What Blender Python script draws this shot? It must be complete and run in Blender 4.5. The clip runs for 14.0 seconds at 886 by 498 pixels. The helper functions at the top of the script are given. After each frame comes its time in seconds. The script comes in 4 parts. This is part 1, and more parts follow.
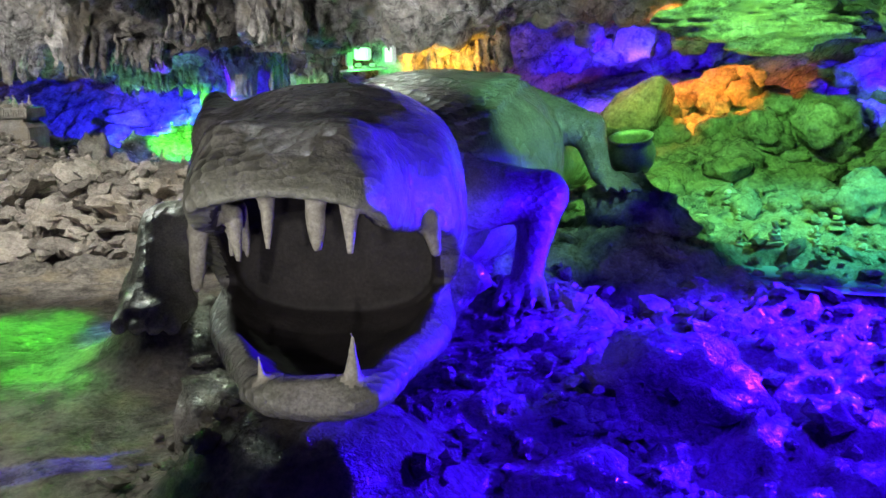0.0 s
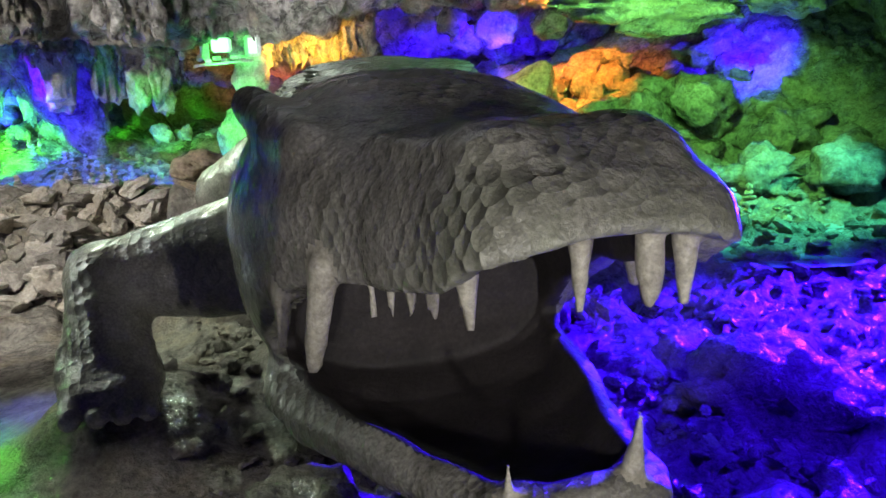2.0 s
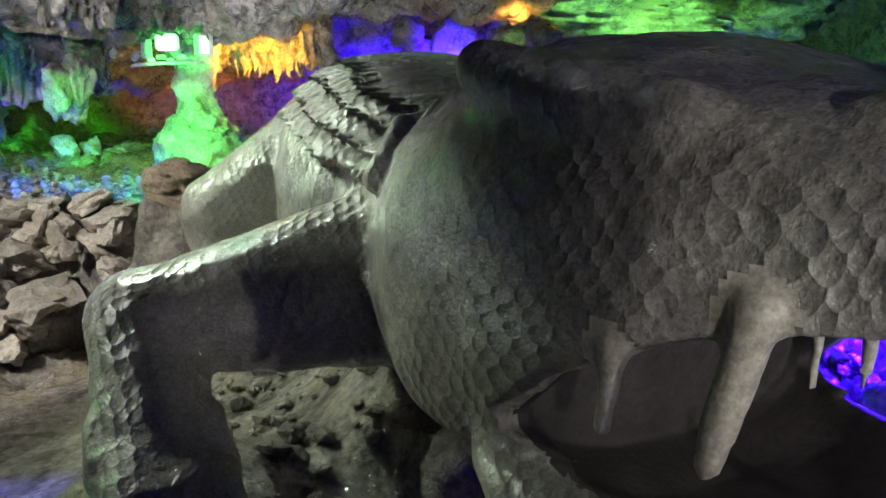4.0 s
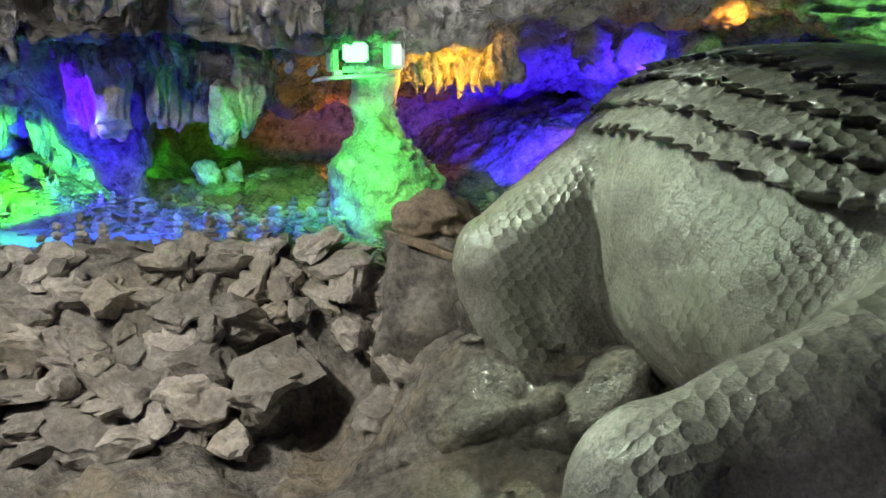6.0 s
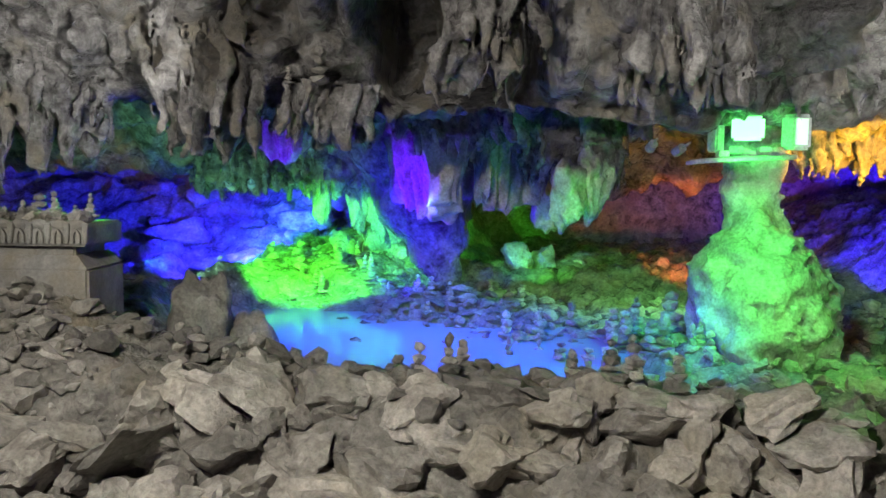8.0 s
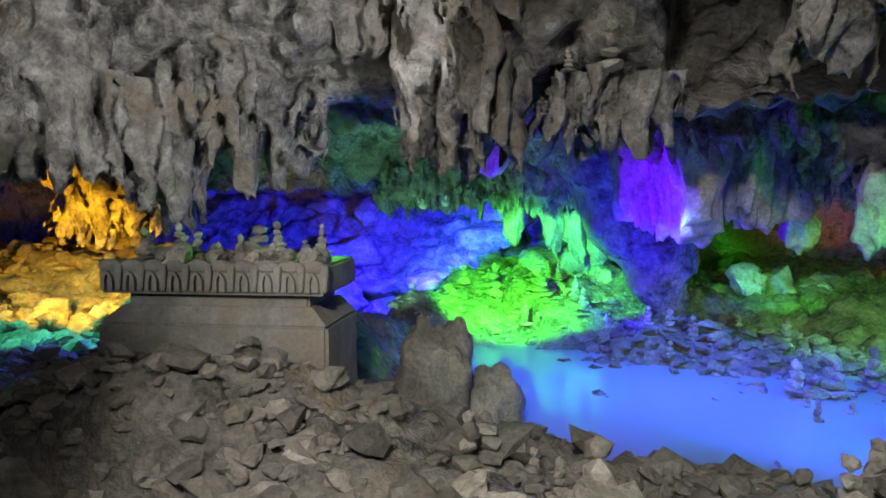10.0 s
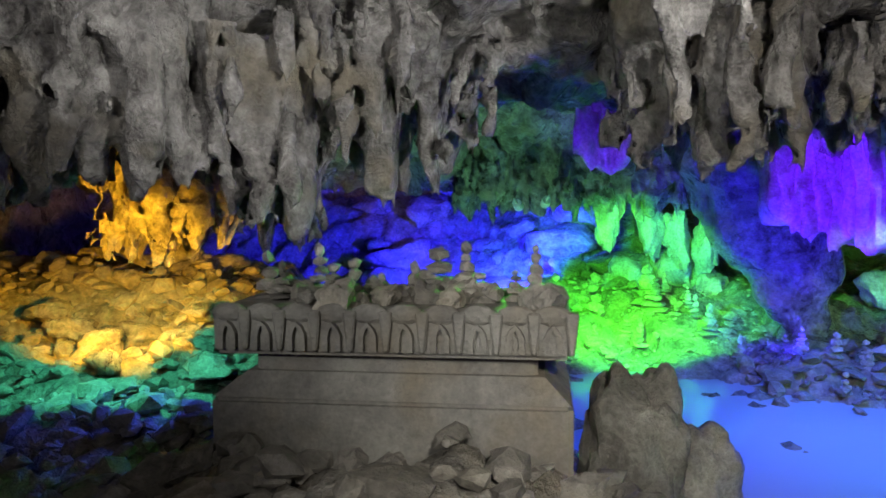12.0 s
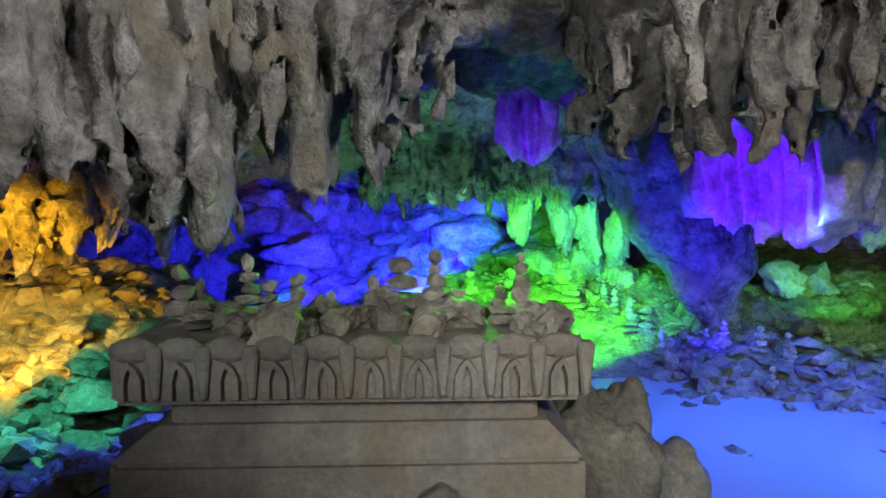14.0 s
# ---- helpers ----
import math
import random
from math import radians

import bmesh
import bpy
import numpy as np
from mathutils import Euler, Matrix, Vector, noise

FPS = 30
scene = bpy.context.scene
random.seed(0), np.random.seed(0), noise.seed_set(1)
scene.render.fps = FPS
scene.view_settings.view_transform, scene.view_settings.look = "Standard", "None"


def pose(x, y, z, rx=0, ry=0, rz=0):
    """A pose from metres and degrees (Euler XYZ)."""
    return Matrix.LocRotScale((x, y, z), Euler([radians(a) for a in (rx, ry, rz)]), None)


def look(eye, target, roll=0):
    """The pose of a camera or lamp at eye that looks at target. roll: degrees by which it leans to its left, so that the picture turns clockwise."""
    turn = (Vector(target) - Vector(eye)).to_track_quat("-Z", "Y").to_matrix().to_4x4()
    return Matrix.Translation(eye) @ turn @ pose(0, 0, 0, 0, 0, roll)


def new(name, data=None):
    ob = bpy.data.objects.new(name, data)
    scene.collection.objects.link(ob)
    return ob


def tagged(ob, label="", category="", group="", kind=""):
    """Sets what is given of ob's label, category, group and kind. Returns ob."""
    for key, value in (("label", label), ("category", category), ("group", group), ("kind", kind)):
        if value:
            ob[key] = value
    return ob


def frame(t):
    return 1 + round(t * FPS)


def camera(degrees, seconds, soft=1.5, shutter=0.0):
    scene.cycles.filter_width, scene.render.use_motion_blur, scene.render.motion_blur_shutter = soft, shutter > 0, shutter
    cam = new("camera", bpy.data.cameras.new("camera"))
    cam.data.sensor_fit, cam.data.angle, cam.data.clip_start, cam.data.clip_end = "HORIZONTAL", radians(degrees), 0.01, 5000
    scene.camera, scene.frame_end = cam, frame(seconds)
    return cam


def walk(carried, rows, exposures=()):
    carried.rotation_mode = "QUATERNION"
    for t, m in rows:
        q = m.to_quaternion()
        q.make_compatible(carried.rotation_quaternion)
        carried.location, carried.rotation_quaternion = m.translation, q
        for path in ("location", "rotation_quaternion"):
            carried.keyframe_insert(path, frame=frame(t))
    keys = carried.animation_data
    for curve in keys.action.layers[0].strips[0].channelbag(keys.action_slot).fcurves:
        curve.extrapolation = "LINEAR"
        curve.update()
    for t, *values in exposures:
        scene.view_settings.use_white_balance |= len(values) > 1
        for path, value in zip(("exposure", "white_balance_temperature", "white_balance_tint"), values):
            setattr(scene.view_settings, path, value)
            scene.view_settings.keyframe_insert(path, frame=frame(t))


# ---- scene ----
cam = camera(60.7, 14.0)
PATH = [
    (0, (0.04, -0.054, 1.596), (0.028, 1.897, 1.153), -0.2),
    (0.5, (-0.272, 0.048, 1.6), (-0.135, 1.98, 1.1), -1.3),
    (1, (-0.551, 0.284, 1.609), (-0.407, 2.217, 1.115), -2.7),
    (1.5, (-0.825, 0.51, 1.597), (-0.513, 2.428, 1.122), -2.7),
    (2, (-1.045, 0.784, 1.577), (-0.5, 2.65, 1.109), -2.0),
    (2.2, (-1.123, 0.904, 1.584), (-0.526, 2.758, 1.131), -1.3),
    (4.3, (-1.825, 1.961, 1.404), (-0.897, 3.688, 1.005), -0.3),
    (4.5, (-1.898, 2.094, 1.395), (-0.938, 3.799, 0.984), -0.6),
    (5, (-2.071, 2.521, 1.363), (-1.249, 4.304, 0.982), -1.2),
    (5.5, (-2.225, 2.871, 1.345), (-1.416, 4.664, 0.984), -0.1),
    (6, (-2.327, 3.229, 1.376), (-1.624, 5.071, 1.038), -0.3),
    (6.5, (-2.382, 3.62, 1.417), (-1.88, 5.542, 1.187), 0.2),
    (7, (-2.559, 3.93, 1.469), (-2.171, 5.884, 1.283), 0.6),
    (7.5, (-2.657, 4.152, 1.476), (-2.354, 6.121, 1.299), 0.8),
    (7.8, (-2.713, 4.264, 1.497), (-2.548, 6.249, 1.314), 0.9),
    (8, (-2.781, 4.382, 1.488), (-2.715, 6.375, 1.325), 1.1),
    (8.5, (-2.986, 4.587, 1.513), (-3.001, 6.582, 1.369), 1.4),
    (9, (-3.175, 4.794, 1.515), (-3.232, 6.789, 1.377), 0.7),
    (9.2, (-3.239, 4.891, 1.512), (-3.376, 6.88, 1.356), 0.7),
    (11.3, (-4.017, 5.87, 1.565), (-4.316, 7.844, 1.451), -0.3),
    (11.5, (-4.102, 5.926, 1.564), (-4.373, 7.903, 1.438), -0.1),
    (12, (-4.252, 6.083, 1.559), (-4.518, 8.059, 1.406), -0.4),
    (12.5, (-4.322, 6.245, 1.587), (-4.54, 8.228, 1.454), -0.3),
    (13, (-4.407, 6.348, 1.588), (-4.493, 8.342, 1.458), -0.7),
    (13.5, (-4.44, 6.402, 1.58), (-4.462, 8.396, 1.428), -0.8),
    (14, (-4.449, 6.425, 1.571), (-4.413, 8.417, 1.39), -0.5),
]
walk(cam, [(t, look(eye, target, roll)) for t, eye, target, roll in PATH],
     [(0.0, 1.9), (2.0, 1.96), (4.5, 2.1), (5.5, 1.85), (7.5, 1.55), (9.0, 1.42), (11.5, 1.32), (14.0, 1.22)])

# ---- light ----
world = bpy.data.worlds.new("cave_dark")
world.use_nodes = True
world.node_tree.nodes["Background"].inputs[0].default_value = (0.5, 0.5, 0.55, 1)
world.node_tree.nodes["Background"].inputs[1].default_value = 0.0
scene.world = world

WHITE, WARM, GREEN, LIME, BLUE = (0.97, 1.0, 0.98), (1.0, 0.99, 0.92), (0.05, 1.0, 0.1), (0.08, 1.0, 0.03), (0.03, 0.002, 1.0)
VIOLET, AZURE, CYAN, MOSS = (0.1, 0.0, 1.0), (0.05, 0.11, 1.0), (0.08, 0.85, 0.5), (0.25, 1.0, 0.16)
ORANGE, YELLOW, RED = (1.0, 0.28, 0.03), (1.0, 0.5, 0.02), (1.0, 0.2, 0.06)


def flood(colour, eye, target, watts, cone=80, size=0.05):
    """A coloured floodlight of the show cave hidden among rocks; also for added fill."""
    lamp = bpy.data.lights.new("floodlight", "SPOT")
    lamp.color, lamp.energy, lamp.spot_size, lamp.spot_blend, lamp.shadow_soft_size = colour, watts, radians(cone), 0.5, size
    ob = new("floodlight", lamp)
    ob.matrix_world = look(eye, target)
    return ob


# path side: unseen near-white lamps, assumed, and coloured spots on planter and floor
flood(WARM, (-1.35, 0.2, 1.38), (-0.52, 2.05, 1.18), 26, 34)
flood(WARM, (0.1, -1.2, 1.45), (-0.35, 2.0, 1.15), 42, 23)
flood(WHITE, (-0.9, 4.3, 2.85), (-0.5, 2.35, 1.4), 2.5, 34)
flood(WARM, (-3.2, 6.0, 2.7), (-2.3, 5.0, 0.0), 22, 75)
flood((0.86, 1.0, 0.84), (-3.1, 5.3, 2.1), (-0.9, 3.7, 0.6), 30, 34)
# two added fills without a source: under the thigh, and the path floor
flood((0.9, 1.0, 0.84), (-3.1, 4.5, 1.8), (-0.9, 5.5, 0.45), 22, 40)
flood(WARM, (-2.9, 1.8, 2.2), (-1.8, 2.7, 0.0), 40, 42)
flood(WARM, (-3.7, 4.6, 2.6), (-2.8, 7.0, 0.75), 140, 76)
flood(WHITE, (-3.0, 6.0, 1.7), (-4.75, 8.1, 2.2), 115, 38)
flood(WHITE, (-5.0, 5.6, 1.95), (-4.35, 7.8, 2.3), 30, 76)
# added fill on the hanging edge of the roof
flood(WHITE, (-1.9, 5.8, 1.8), (-1.3, 8.0, 2.4), 35, 50)
flood((0.85, 1.0, 0.82), (-0.5, 7.0, 2.75), (-0.35, 5.4, 1.2), 14, 44)
flood(LIME, (-4.35, 8.35, 1.52), (-4.6, 7.8, 1.3), 7, 90)
# fill added to brighten the rubble before the planter
flood(WARM, (-4.3, 4.9, 2.7), (-4.7, 7.2, 0.9), 9, 62)
flood((0.82, 1.0, 0.76), (-1.7, 6.9, 2.5), (-1.1, 4.9, 0.7), 88, 48)
flood(LIME, (-4.1, 7.35, 1.5), (-2.45, 4.35, 0.0), 260, 13)
flood(LIME, (-4.1, 7.35, 1.5), (-2.1, 3.6, 0.0), 16, 24)
flood(BLUE, (-3.1, 6.0, 2.2), (-2.0, 4.5, 0.0), 130, 13)
# stream floor beside the statue
flood(BLUE, (3.0, 3.0, 0.95), (0.75, 4.3, 0.4), 700, 33)
flood(BLUE, (3.5, 5.0, 1.25), (1.5, 2.9, 0.1), 1500, 80)
flood(BLUE, (3.2, 2.4, 2.6), (2.6, 3.0, 0.0), 260, 80)
flood(BLUE, (1.7, 1.5, 2.6), (1.6, 2.2, 0.0), 150, 75)
flood((0.35, 1.0, 0.5), (1.7, 4.3, 2.3), (0.6, 5.5, 1.2), 36, 60)
# boulders behind the statue
flood(MOSS, (1.7, 5.3, 2.7), (2.9, 7.4, 0.7), 230, 80)
flood(MOSS, (2.7, 6.3, 1.3), (3.5, 7.2, 2.1), 40, 100)
flood(ORANGE, (2.3, 8.2, 2.4), (2.9, 9.2, 1.45), 210, 75)
flood((1.0, 0.55, 0.12), (1.5, 7.6, 2.35), (2.15, 8.5, 1.4), 26, 46)
flood(CYAN, (3.7, 5.0, 2.3), (3.3, 6.0, 0.3), 170, 62)
flood(BLUE, (2.2, 9.4, 1.6), (2.3, 10.4, 2.0), 130, 90)
flood(BLUE, (4.6, 7.8, 1.9), (5.2, 9.0, 1.2), 160, 90)
# stalagmite, roof and wall round it
flood(GREEN, (-1.2, 8.0, 1.72), (-0.6, 9.1, 0.85), 55, 60)
# extra lamp, added only to brighten the fixture and its bracket
flood(GREEN, (-1.15, 8.25, 1.55), (-0.86, 8.72, 1.78), 30, 45)
flood(YELLOW, (0.05, 8.75, 1.35), (-0.05, 9.4, 1.85), 70, 90)
flood(RED, (-0.5, 10.7, 0.75), (0.1, 12.8, 1.3), 100, 52)
flood(MOSS, (-0.9, 9.7, 1.4), (-1.2, 10.7, 0.5), 40, 90)
flood(GREEN, (-0.95, 8.05, 1.6), (-1.7, 8.9, 0.45), 40, 70)
flood(RED, (0.4, 10.4, 0.9), (0.9, 12.2, 1.1), 22, 44)
flood(BLUE, (1.2, 9.9, 1.1), (2.5, 12.0, 1.15), 500, 66)
flood(MOSS, (0.3, 8.2, 1.7), (-0.3, 7.9, 0.45), 40, 100)
# pool, pillar and curtain
flood(LIME, (-3.95, 10.1, 1.35), (-3.6, 11.9, 0.5), 310, 66)
flood(LIME, (-1.9, 10.9, 1.0), (-1.5, 12.0, 0.9), 26, 60)
flood((0.02, 0.012, 1.0), (-4.5, 11.9, 1.15), (-5.1, 13.8, 0.9), 700, 105)
flood((0.02, 0.25, 1.0), (-5.7, 12.2, 0.7), (-5.0, 13.8, 0.9), 24, 60)
flood((0.1, 0.0, 1.0), (-3.6, 9.9, 1.15), (-2.6, 10.2, 1.55), 80, 66)
flood((0.1, 0.0, 1.0), (-4.0, 10.1, 1.3), (-3.87, 10.6, 1.8), 16, 60)
flood(BLUE, (-3.05, 10.1, 0.75), (-2.75, 11.2, 1.15), 80, 80)
flood(AZURE, (-2.9, 9.6, 1.6), (-3.0, 9.7, 0.45), 85, 120)
flood((0.3, 1.0, 0.5), (-4.6, 10.4, 0.8), (-4.7, 11.4, 1.6), 18, 110)
flood(BLUE, (-2.2, 8.6, 1.7), (-1.9, 9.0, 0.45), 90, 90)
flood(LIME, (-1.75, 9.0, 1.1), (-1.77, 9.45, 1.45), 5, 60)
# added white fill towards the roof beyond the stalagmite, no source there
flood(WHITE, (-0.4, 6.9, 1.7), (0.7, 9.0, 2.5), 45, 90)
# hollow beyond the planter
flood(YELLOW, (-5.75, 8.5, 1.15), (-6.3, 9.6, 1.15), 85, 76)
flood(CYAN, (-5.6, 8.3, 1.5), (-6.0, 9.0, 0.6), 30, 80)
flood(AZURE, (-5.2, 8.6, 1.2), (-5.6, 8.2, 0.5), 8, 80)


# ---- numeric noise ----
def rand3(ix, iy, iz, k=0):
    h = (ix * 374761393 + iy * 668265263 + iz * 2147483647 + k * 974634541) & 0xFFFFFFFF
    h = ((h ^ (h >> 13)) * 1274126177) & 0xFFFFFFFF
    h = h ^ (h >> 16)
    return (h & 0xFFFFFF) / float(0xFFFFFF)


def vnoise(p):
    """Smooth value noise of points (n, 3), from -1 to 1."""
    f = np.floor(p)
    i = f.astype(np.int64)
    u = p - f
    u = u * u * (3 - 2 * u)
    out = np.zeros(len(p))
    for dx in (0, 1):
        for dy in (0, 1):
            for dz in (0, 1):
                w = (u[:, 0] if dx else 1 - u[:, 0]) * (u[:, 1] if dy else 1 - u[:, 1]) * (u[:, 2] if dz else 1 - u[:, 2])
                out += w * rand3(i[:, 0] + dx, i[:, 1] + dy, i[:, 2] + dz)
    return out * 2 - 1


def fbm(p, freq=1.0, octaves=4, gain=0.5):
    out, a = np.zeros(len(p)), 1.0
    for o in range(octaves):
        out += a * vnoise(p * freq + 17.3 * o)
        a, freq = a * gain, freq * 2.03
    return out


def cells(p, freq, jitter=0.9):
    """Nearest and second nearest distance to scattered points, and the nearest one's random number."""
    q = p * freq
    base = np.floor(q).astype(np.int64)
    d1, d2, who = np.full(len(p), 9.0), np.full(len(p), 9.0), np.zeros(len(p))
    for dx in (-1, 0, 1):
        for dy in (-1, 0, 1):
            for dz in (-1, 0, 1):
                c = base + (dx, dy, dz)
                pt = c + 0.5 + jitter * (np.stack([rand3(c[:, 0], c[:, 1], c[:, 2], k) for k in (1, 2, 3)], 1) - 0.5)
                d = np.linalg.norm(q - pt, axis=1)
                near = d < d1
                d2 = np.where(near, d1, np.minimum(d2, d))
                who = np.where(near, rand3(c[:, 0], c[:, 1], c[:, 2], 7), who)
                d1 = np.where(near, d, d1)
    return d1, d2, who


# ---- materials ----
def scale_height(nt, position, wide):
    """Relief of overlapping rounded scales in staggered rows, raised at their free lower edge."""
    nd, ln = nt.nodes, nt.links

    def op(kind, a, b=0.0, c=0.0):
        m = nd.new("ShaderNodeMath")
        m.operation = kind
        for k, v in enumerate((a, b, c)):
            if isinstance(v, (int, float)):
                m.inputs[k].default_value = v
            else:
                ln.new(v, m.inputs[k])
        return m.outputs[0]

    wob = nd.new("ShaderNodeTexNoise")
    wob.inputs["Scale"].default_value, wob.inputs["Detail"].default_value = 5.0, 1.0
    ln.new(position, wob.inputs["Vector"])
    sep = nd.new("ShaderNodeSeparateXYZ")
    ln.new(position, sep.inputs[0])
    x, y, z = (sep.outputs[k] for k in range(3))
    shift = op("MULTIPLY", op("SUBTRACT", wob.outputs["Fac"], 0.5), 0.16)
    s = op("DIVIDE", op("ADD", op("SUBTRACT", y, x), shift), wide)
    t = op("DIVIDE", op("ADD", op("MULTIPLY_ADD", op("ADD", x, y), 0.3, z), op("MULTIPLY", shift, 0.8)), wide * 0.62)
    row, g = op("FLOOR", t), op("FRACT", t)
    odd = op("FLOORED_MODULO", row, 2.0)

    def arc(half):
        f = op("SUBTRACT", op("FRACT", op("MULTIPLY_ADD", half, 0.5, s)), 0.5)
        return op("MULTIPLY", op("MULTIPLY", f, f), 2.4)

    own, under = arc(odd), arc(op("SUBTRACT", 1.0, odd))
    top = op("MULTIPLY_ADD", op("SUBTRACT", g, own), -0.55, 1.0)
    low = op("MULTIPLY_ADD", op("SUBTRACT", op("ADD", g, 1.0), under), -0.55, 1.0)
    cover = op("GREATER_THAN", g, own)
    return op("ADD", op("MULTIPLY", cover, top), op("MULTIPLY", op("SUBTRACT", 1.0, cover), low))


def material(name, colour, dark, rough=0.6, scale=6.0, bump=0.5, fine=60.0, wet=0.0, metal=0.0, spread=0.0, scales=0.0, stain=None, grainy=0.75):
    """Mottled surface: two colours in patches, fine grain, relief, and wet glossy patches."""
    m = bpy.data.materials.new(name)
    m.use_nodes = True
    nt = m.node_tree
    nd, ln = nt.nodes, nt.links
    b = nd["Principled BSDF"]
    geo = nd.new("ShaderNodeNewGeometry")
    n1, n2, n3 = (nd.new("ShaderNodeTexNoise") for _ in range(3))
    for n, sc, de in ((n1, scale, 6), (n2, fine, 5), (n3, scale * 0.35, 3)):
        ln.new(geo.outputs["Position"], n.inputs["Vector"])
        n.inputs["Scale"].default_value, n.inputs["Detail"].default_value, n.inputs["Roughness"].default_value = sc, de, 0.68
    ramp = nd.new("ShaderNodeValToRGB")
    ramp.color_ramp.elements[0].position, ramp.color_ramp.elements[1].position = 0.36, 0.64
    ramp.color_ramp.elements[0].color, ramp.color_ramp.elements[1].color = (*dark, 1), (*colour, 1)
    ln.new(n1.outputs["Fac"], ramp.inputs["Fac"])
    last = ramp.outputs["Color"]
    if stain:
        mx = nd.new("ShaderNodeMix")
        mx.data_type = "RGBA"
        mr = nd.new("ShaderNodeMapRange")
        mr.inputs["From Min"].default_value, mr.inputs["From Max"].default_value = 0.5, 0.68
        ln.new(n3.outputs["Fac"], mr.inputs["Value"])
        ln.new(mr.outputs["Result"], mx.inputs["Factor"])
        ln.new(last, mx.inputs["A"])
        mx.inputs["B"].default_value = (*stain, 1)
        last = mx.outputs["Result"]
    grain = nd.new("ShaderNodeMix")
    grain.data_type, grain.blend_type = "RGBA", "MULTIPLY"
    grain.inputs["Factor"].default_value = grainy
    gr = nd.new("ShaderNodeMapRange")
    gr.inputs["From Min"].default_value, gr.inputs["From Max"].default_value = 0.3, 0.7
    gr.inputs["To Min"].default_value, gr.inputs["To Max"].default_value = 0.45, 1.35
    ln.new(n2.outputs["Fac"], gr.inputs["Value"])
    ln.new(last, grain.inputs["A"])
    ln.new(gr.outputs["Result"], grain.inputs["B"])
    last = grain.outputs["Result"]
    if spread:
        oi = nd.new("ShaderNodeObjectInfo")
        hs = nd.new("ShaderNodeHueSaturation")
        mr = nd.new("ShaderNodeMapRange")
        mr.inputs["To Min"].default_value, mr.inputs["To Max"].default_value = 1 - spread, 1 + spread
        ln.new(oi.outputs["Random"], mr.inputs["Value"])
        ln.new(mr.outputs["Result"], hs.inputs["Value"])
        ln.new(last, hs.inputs["Color"])
        last = hs.outputs["Color"]
    ln.new(last, b.inputs["Base Color"])
    rr = nd.new("ShaderNodeMapRange")
    rr.inputs["From Min"].default_value, rr.inputs["From Max"].default_value = 0.38, 0.6
    rr.inputs["To Min"].default_value, rr.inputs["To Max"].default_value = max(0.08, rough - wet), rough
    ln.new(n3.outputs["Fac"], rr.inputs["Value"])
    ln.new(rr.outputs["Result"], b.inputs["Roughness"])
    b.inputs["Metallic"].default_value = metal
    add = nd.new("ShaderNodeMath")
    add.operation = "MULTIPLY_ADD"
    ln.new(n2.outputs["Fac"], add.inputs[0])
    add.inputs[1].default_value = 0.14 if scales else 0.6
    ln.new(n1.outputs["Fac"], add.inputs[2])
    height = add.outputs[0]
    if scales:
        overlap = scale_height(nt, geo.outputs["Position"], scales)
        # the modelled scales are worn away in places
        worn = nd.new("ShaderNodeMapRange")
        worn.inputs["From Min"].default_value, worn.inputs["From Max"].default_value = 0.4, 0.62
        worn.inputs["To Min"].default_value, worn.inputs["To Max"].default_value = 0.3, 1.1
        ln.new(n3.outputs["Fac"], worn.inputs["Value"])
        ad2 = nd.new("ShaderNodeMath")
        ad2.operation = "MULTIPLY_ADD"
        ln.new(overlap, ad2.inputs[0])
        ln.new(worn.outputs["Result"], ad2.inputs[1])
        ln.new(height, ad2.inputs[2])
        height = ad2.outputs[0]
    bp = nd.new("ShaderNodeBump")
    bp.inputs["Strength"].default_value, bp.inputs["Distance"].default_value = bump, 0.05 if bump >= 1 else 0.03
    ln.new(height, bp.inputs["Height"])
    ln.new(bp.outputs["Normal"], b.inputs["Normal"])
    return m


LIMESTONE = material("limestone", (0.36, 0.33, 0.31), (0.08, 0.07, 0.066), 0.4, 8, 1.0, 34, 0.3, stain=(0.24, 0.2, 0.15))
RUBBLE = material("broken_limestone", (0.42, 0.38, 0.33), (0.2, 0.175, 0.15), 0.75, 7, 0.85, 45, 0.2, spread=0.45, stain=(0.31, 0.27, 0.21))
WETROCK = material("wet_stream_rock", (0.34, 0.31, 0.27), (0.1, 0.09, 0.08), 0.27, 6, 1.0, 30, 0.17, stain=(0.3, 0.25, 0.18))
CEMENT = material("weathered_cement", (0.33, 0.31, 0.275), (0.19, 0.175, 0.155), 0.3, 5, 0.8, 90, 0.17, scales=0.07, stain=(0.22, 0.22, 0.17))
# near-black colour standing in for the shade inside the open mouth
MOUTH_SHADE = material("painted_mouth_shade", (0.05, 0.04, 0.04), (0.025, 0.02, 0.02), 0.7, 6, 0.3, 60)
TOOTH = material("dull_ivory_paint", (0.5, 0.46, 0.38), (0.3, 0.27, 0.22), 0.5, 12, 0.2, 80)
CONCRETE = material("stained_concrete", (0.27, 0.25, 0.22), (0.15, 0.135, 0.12), 0.8, 9, 0.45, 70, 0.1, stain=(0.2, 0.165, 0.12), grainy=0.4)
FLOWSTONE = material("wet_flowstone", (0.5, 0.47, 0.42), (0.24, 0.22, 0.2), 0.4, 6, 0.5, 50, 0.25)
POT = material("dark_glazed_clay", (0.2, 0.18, 0.15), (0.1, 0.09, 0.08), 0.4, 8, 0.2, 60)
METAL = material("painted_grey_metal", (0.5, 0.5, 0.5), (0.35, 0.35, 0.35), 0.4, 8, 0.1, 60)


BROWNSTONE = material("brown_stone", (0.42, 0.33, 0.23), (0.22, 0.17, 0.12), 0.75, 9, 0.7, 50)
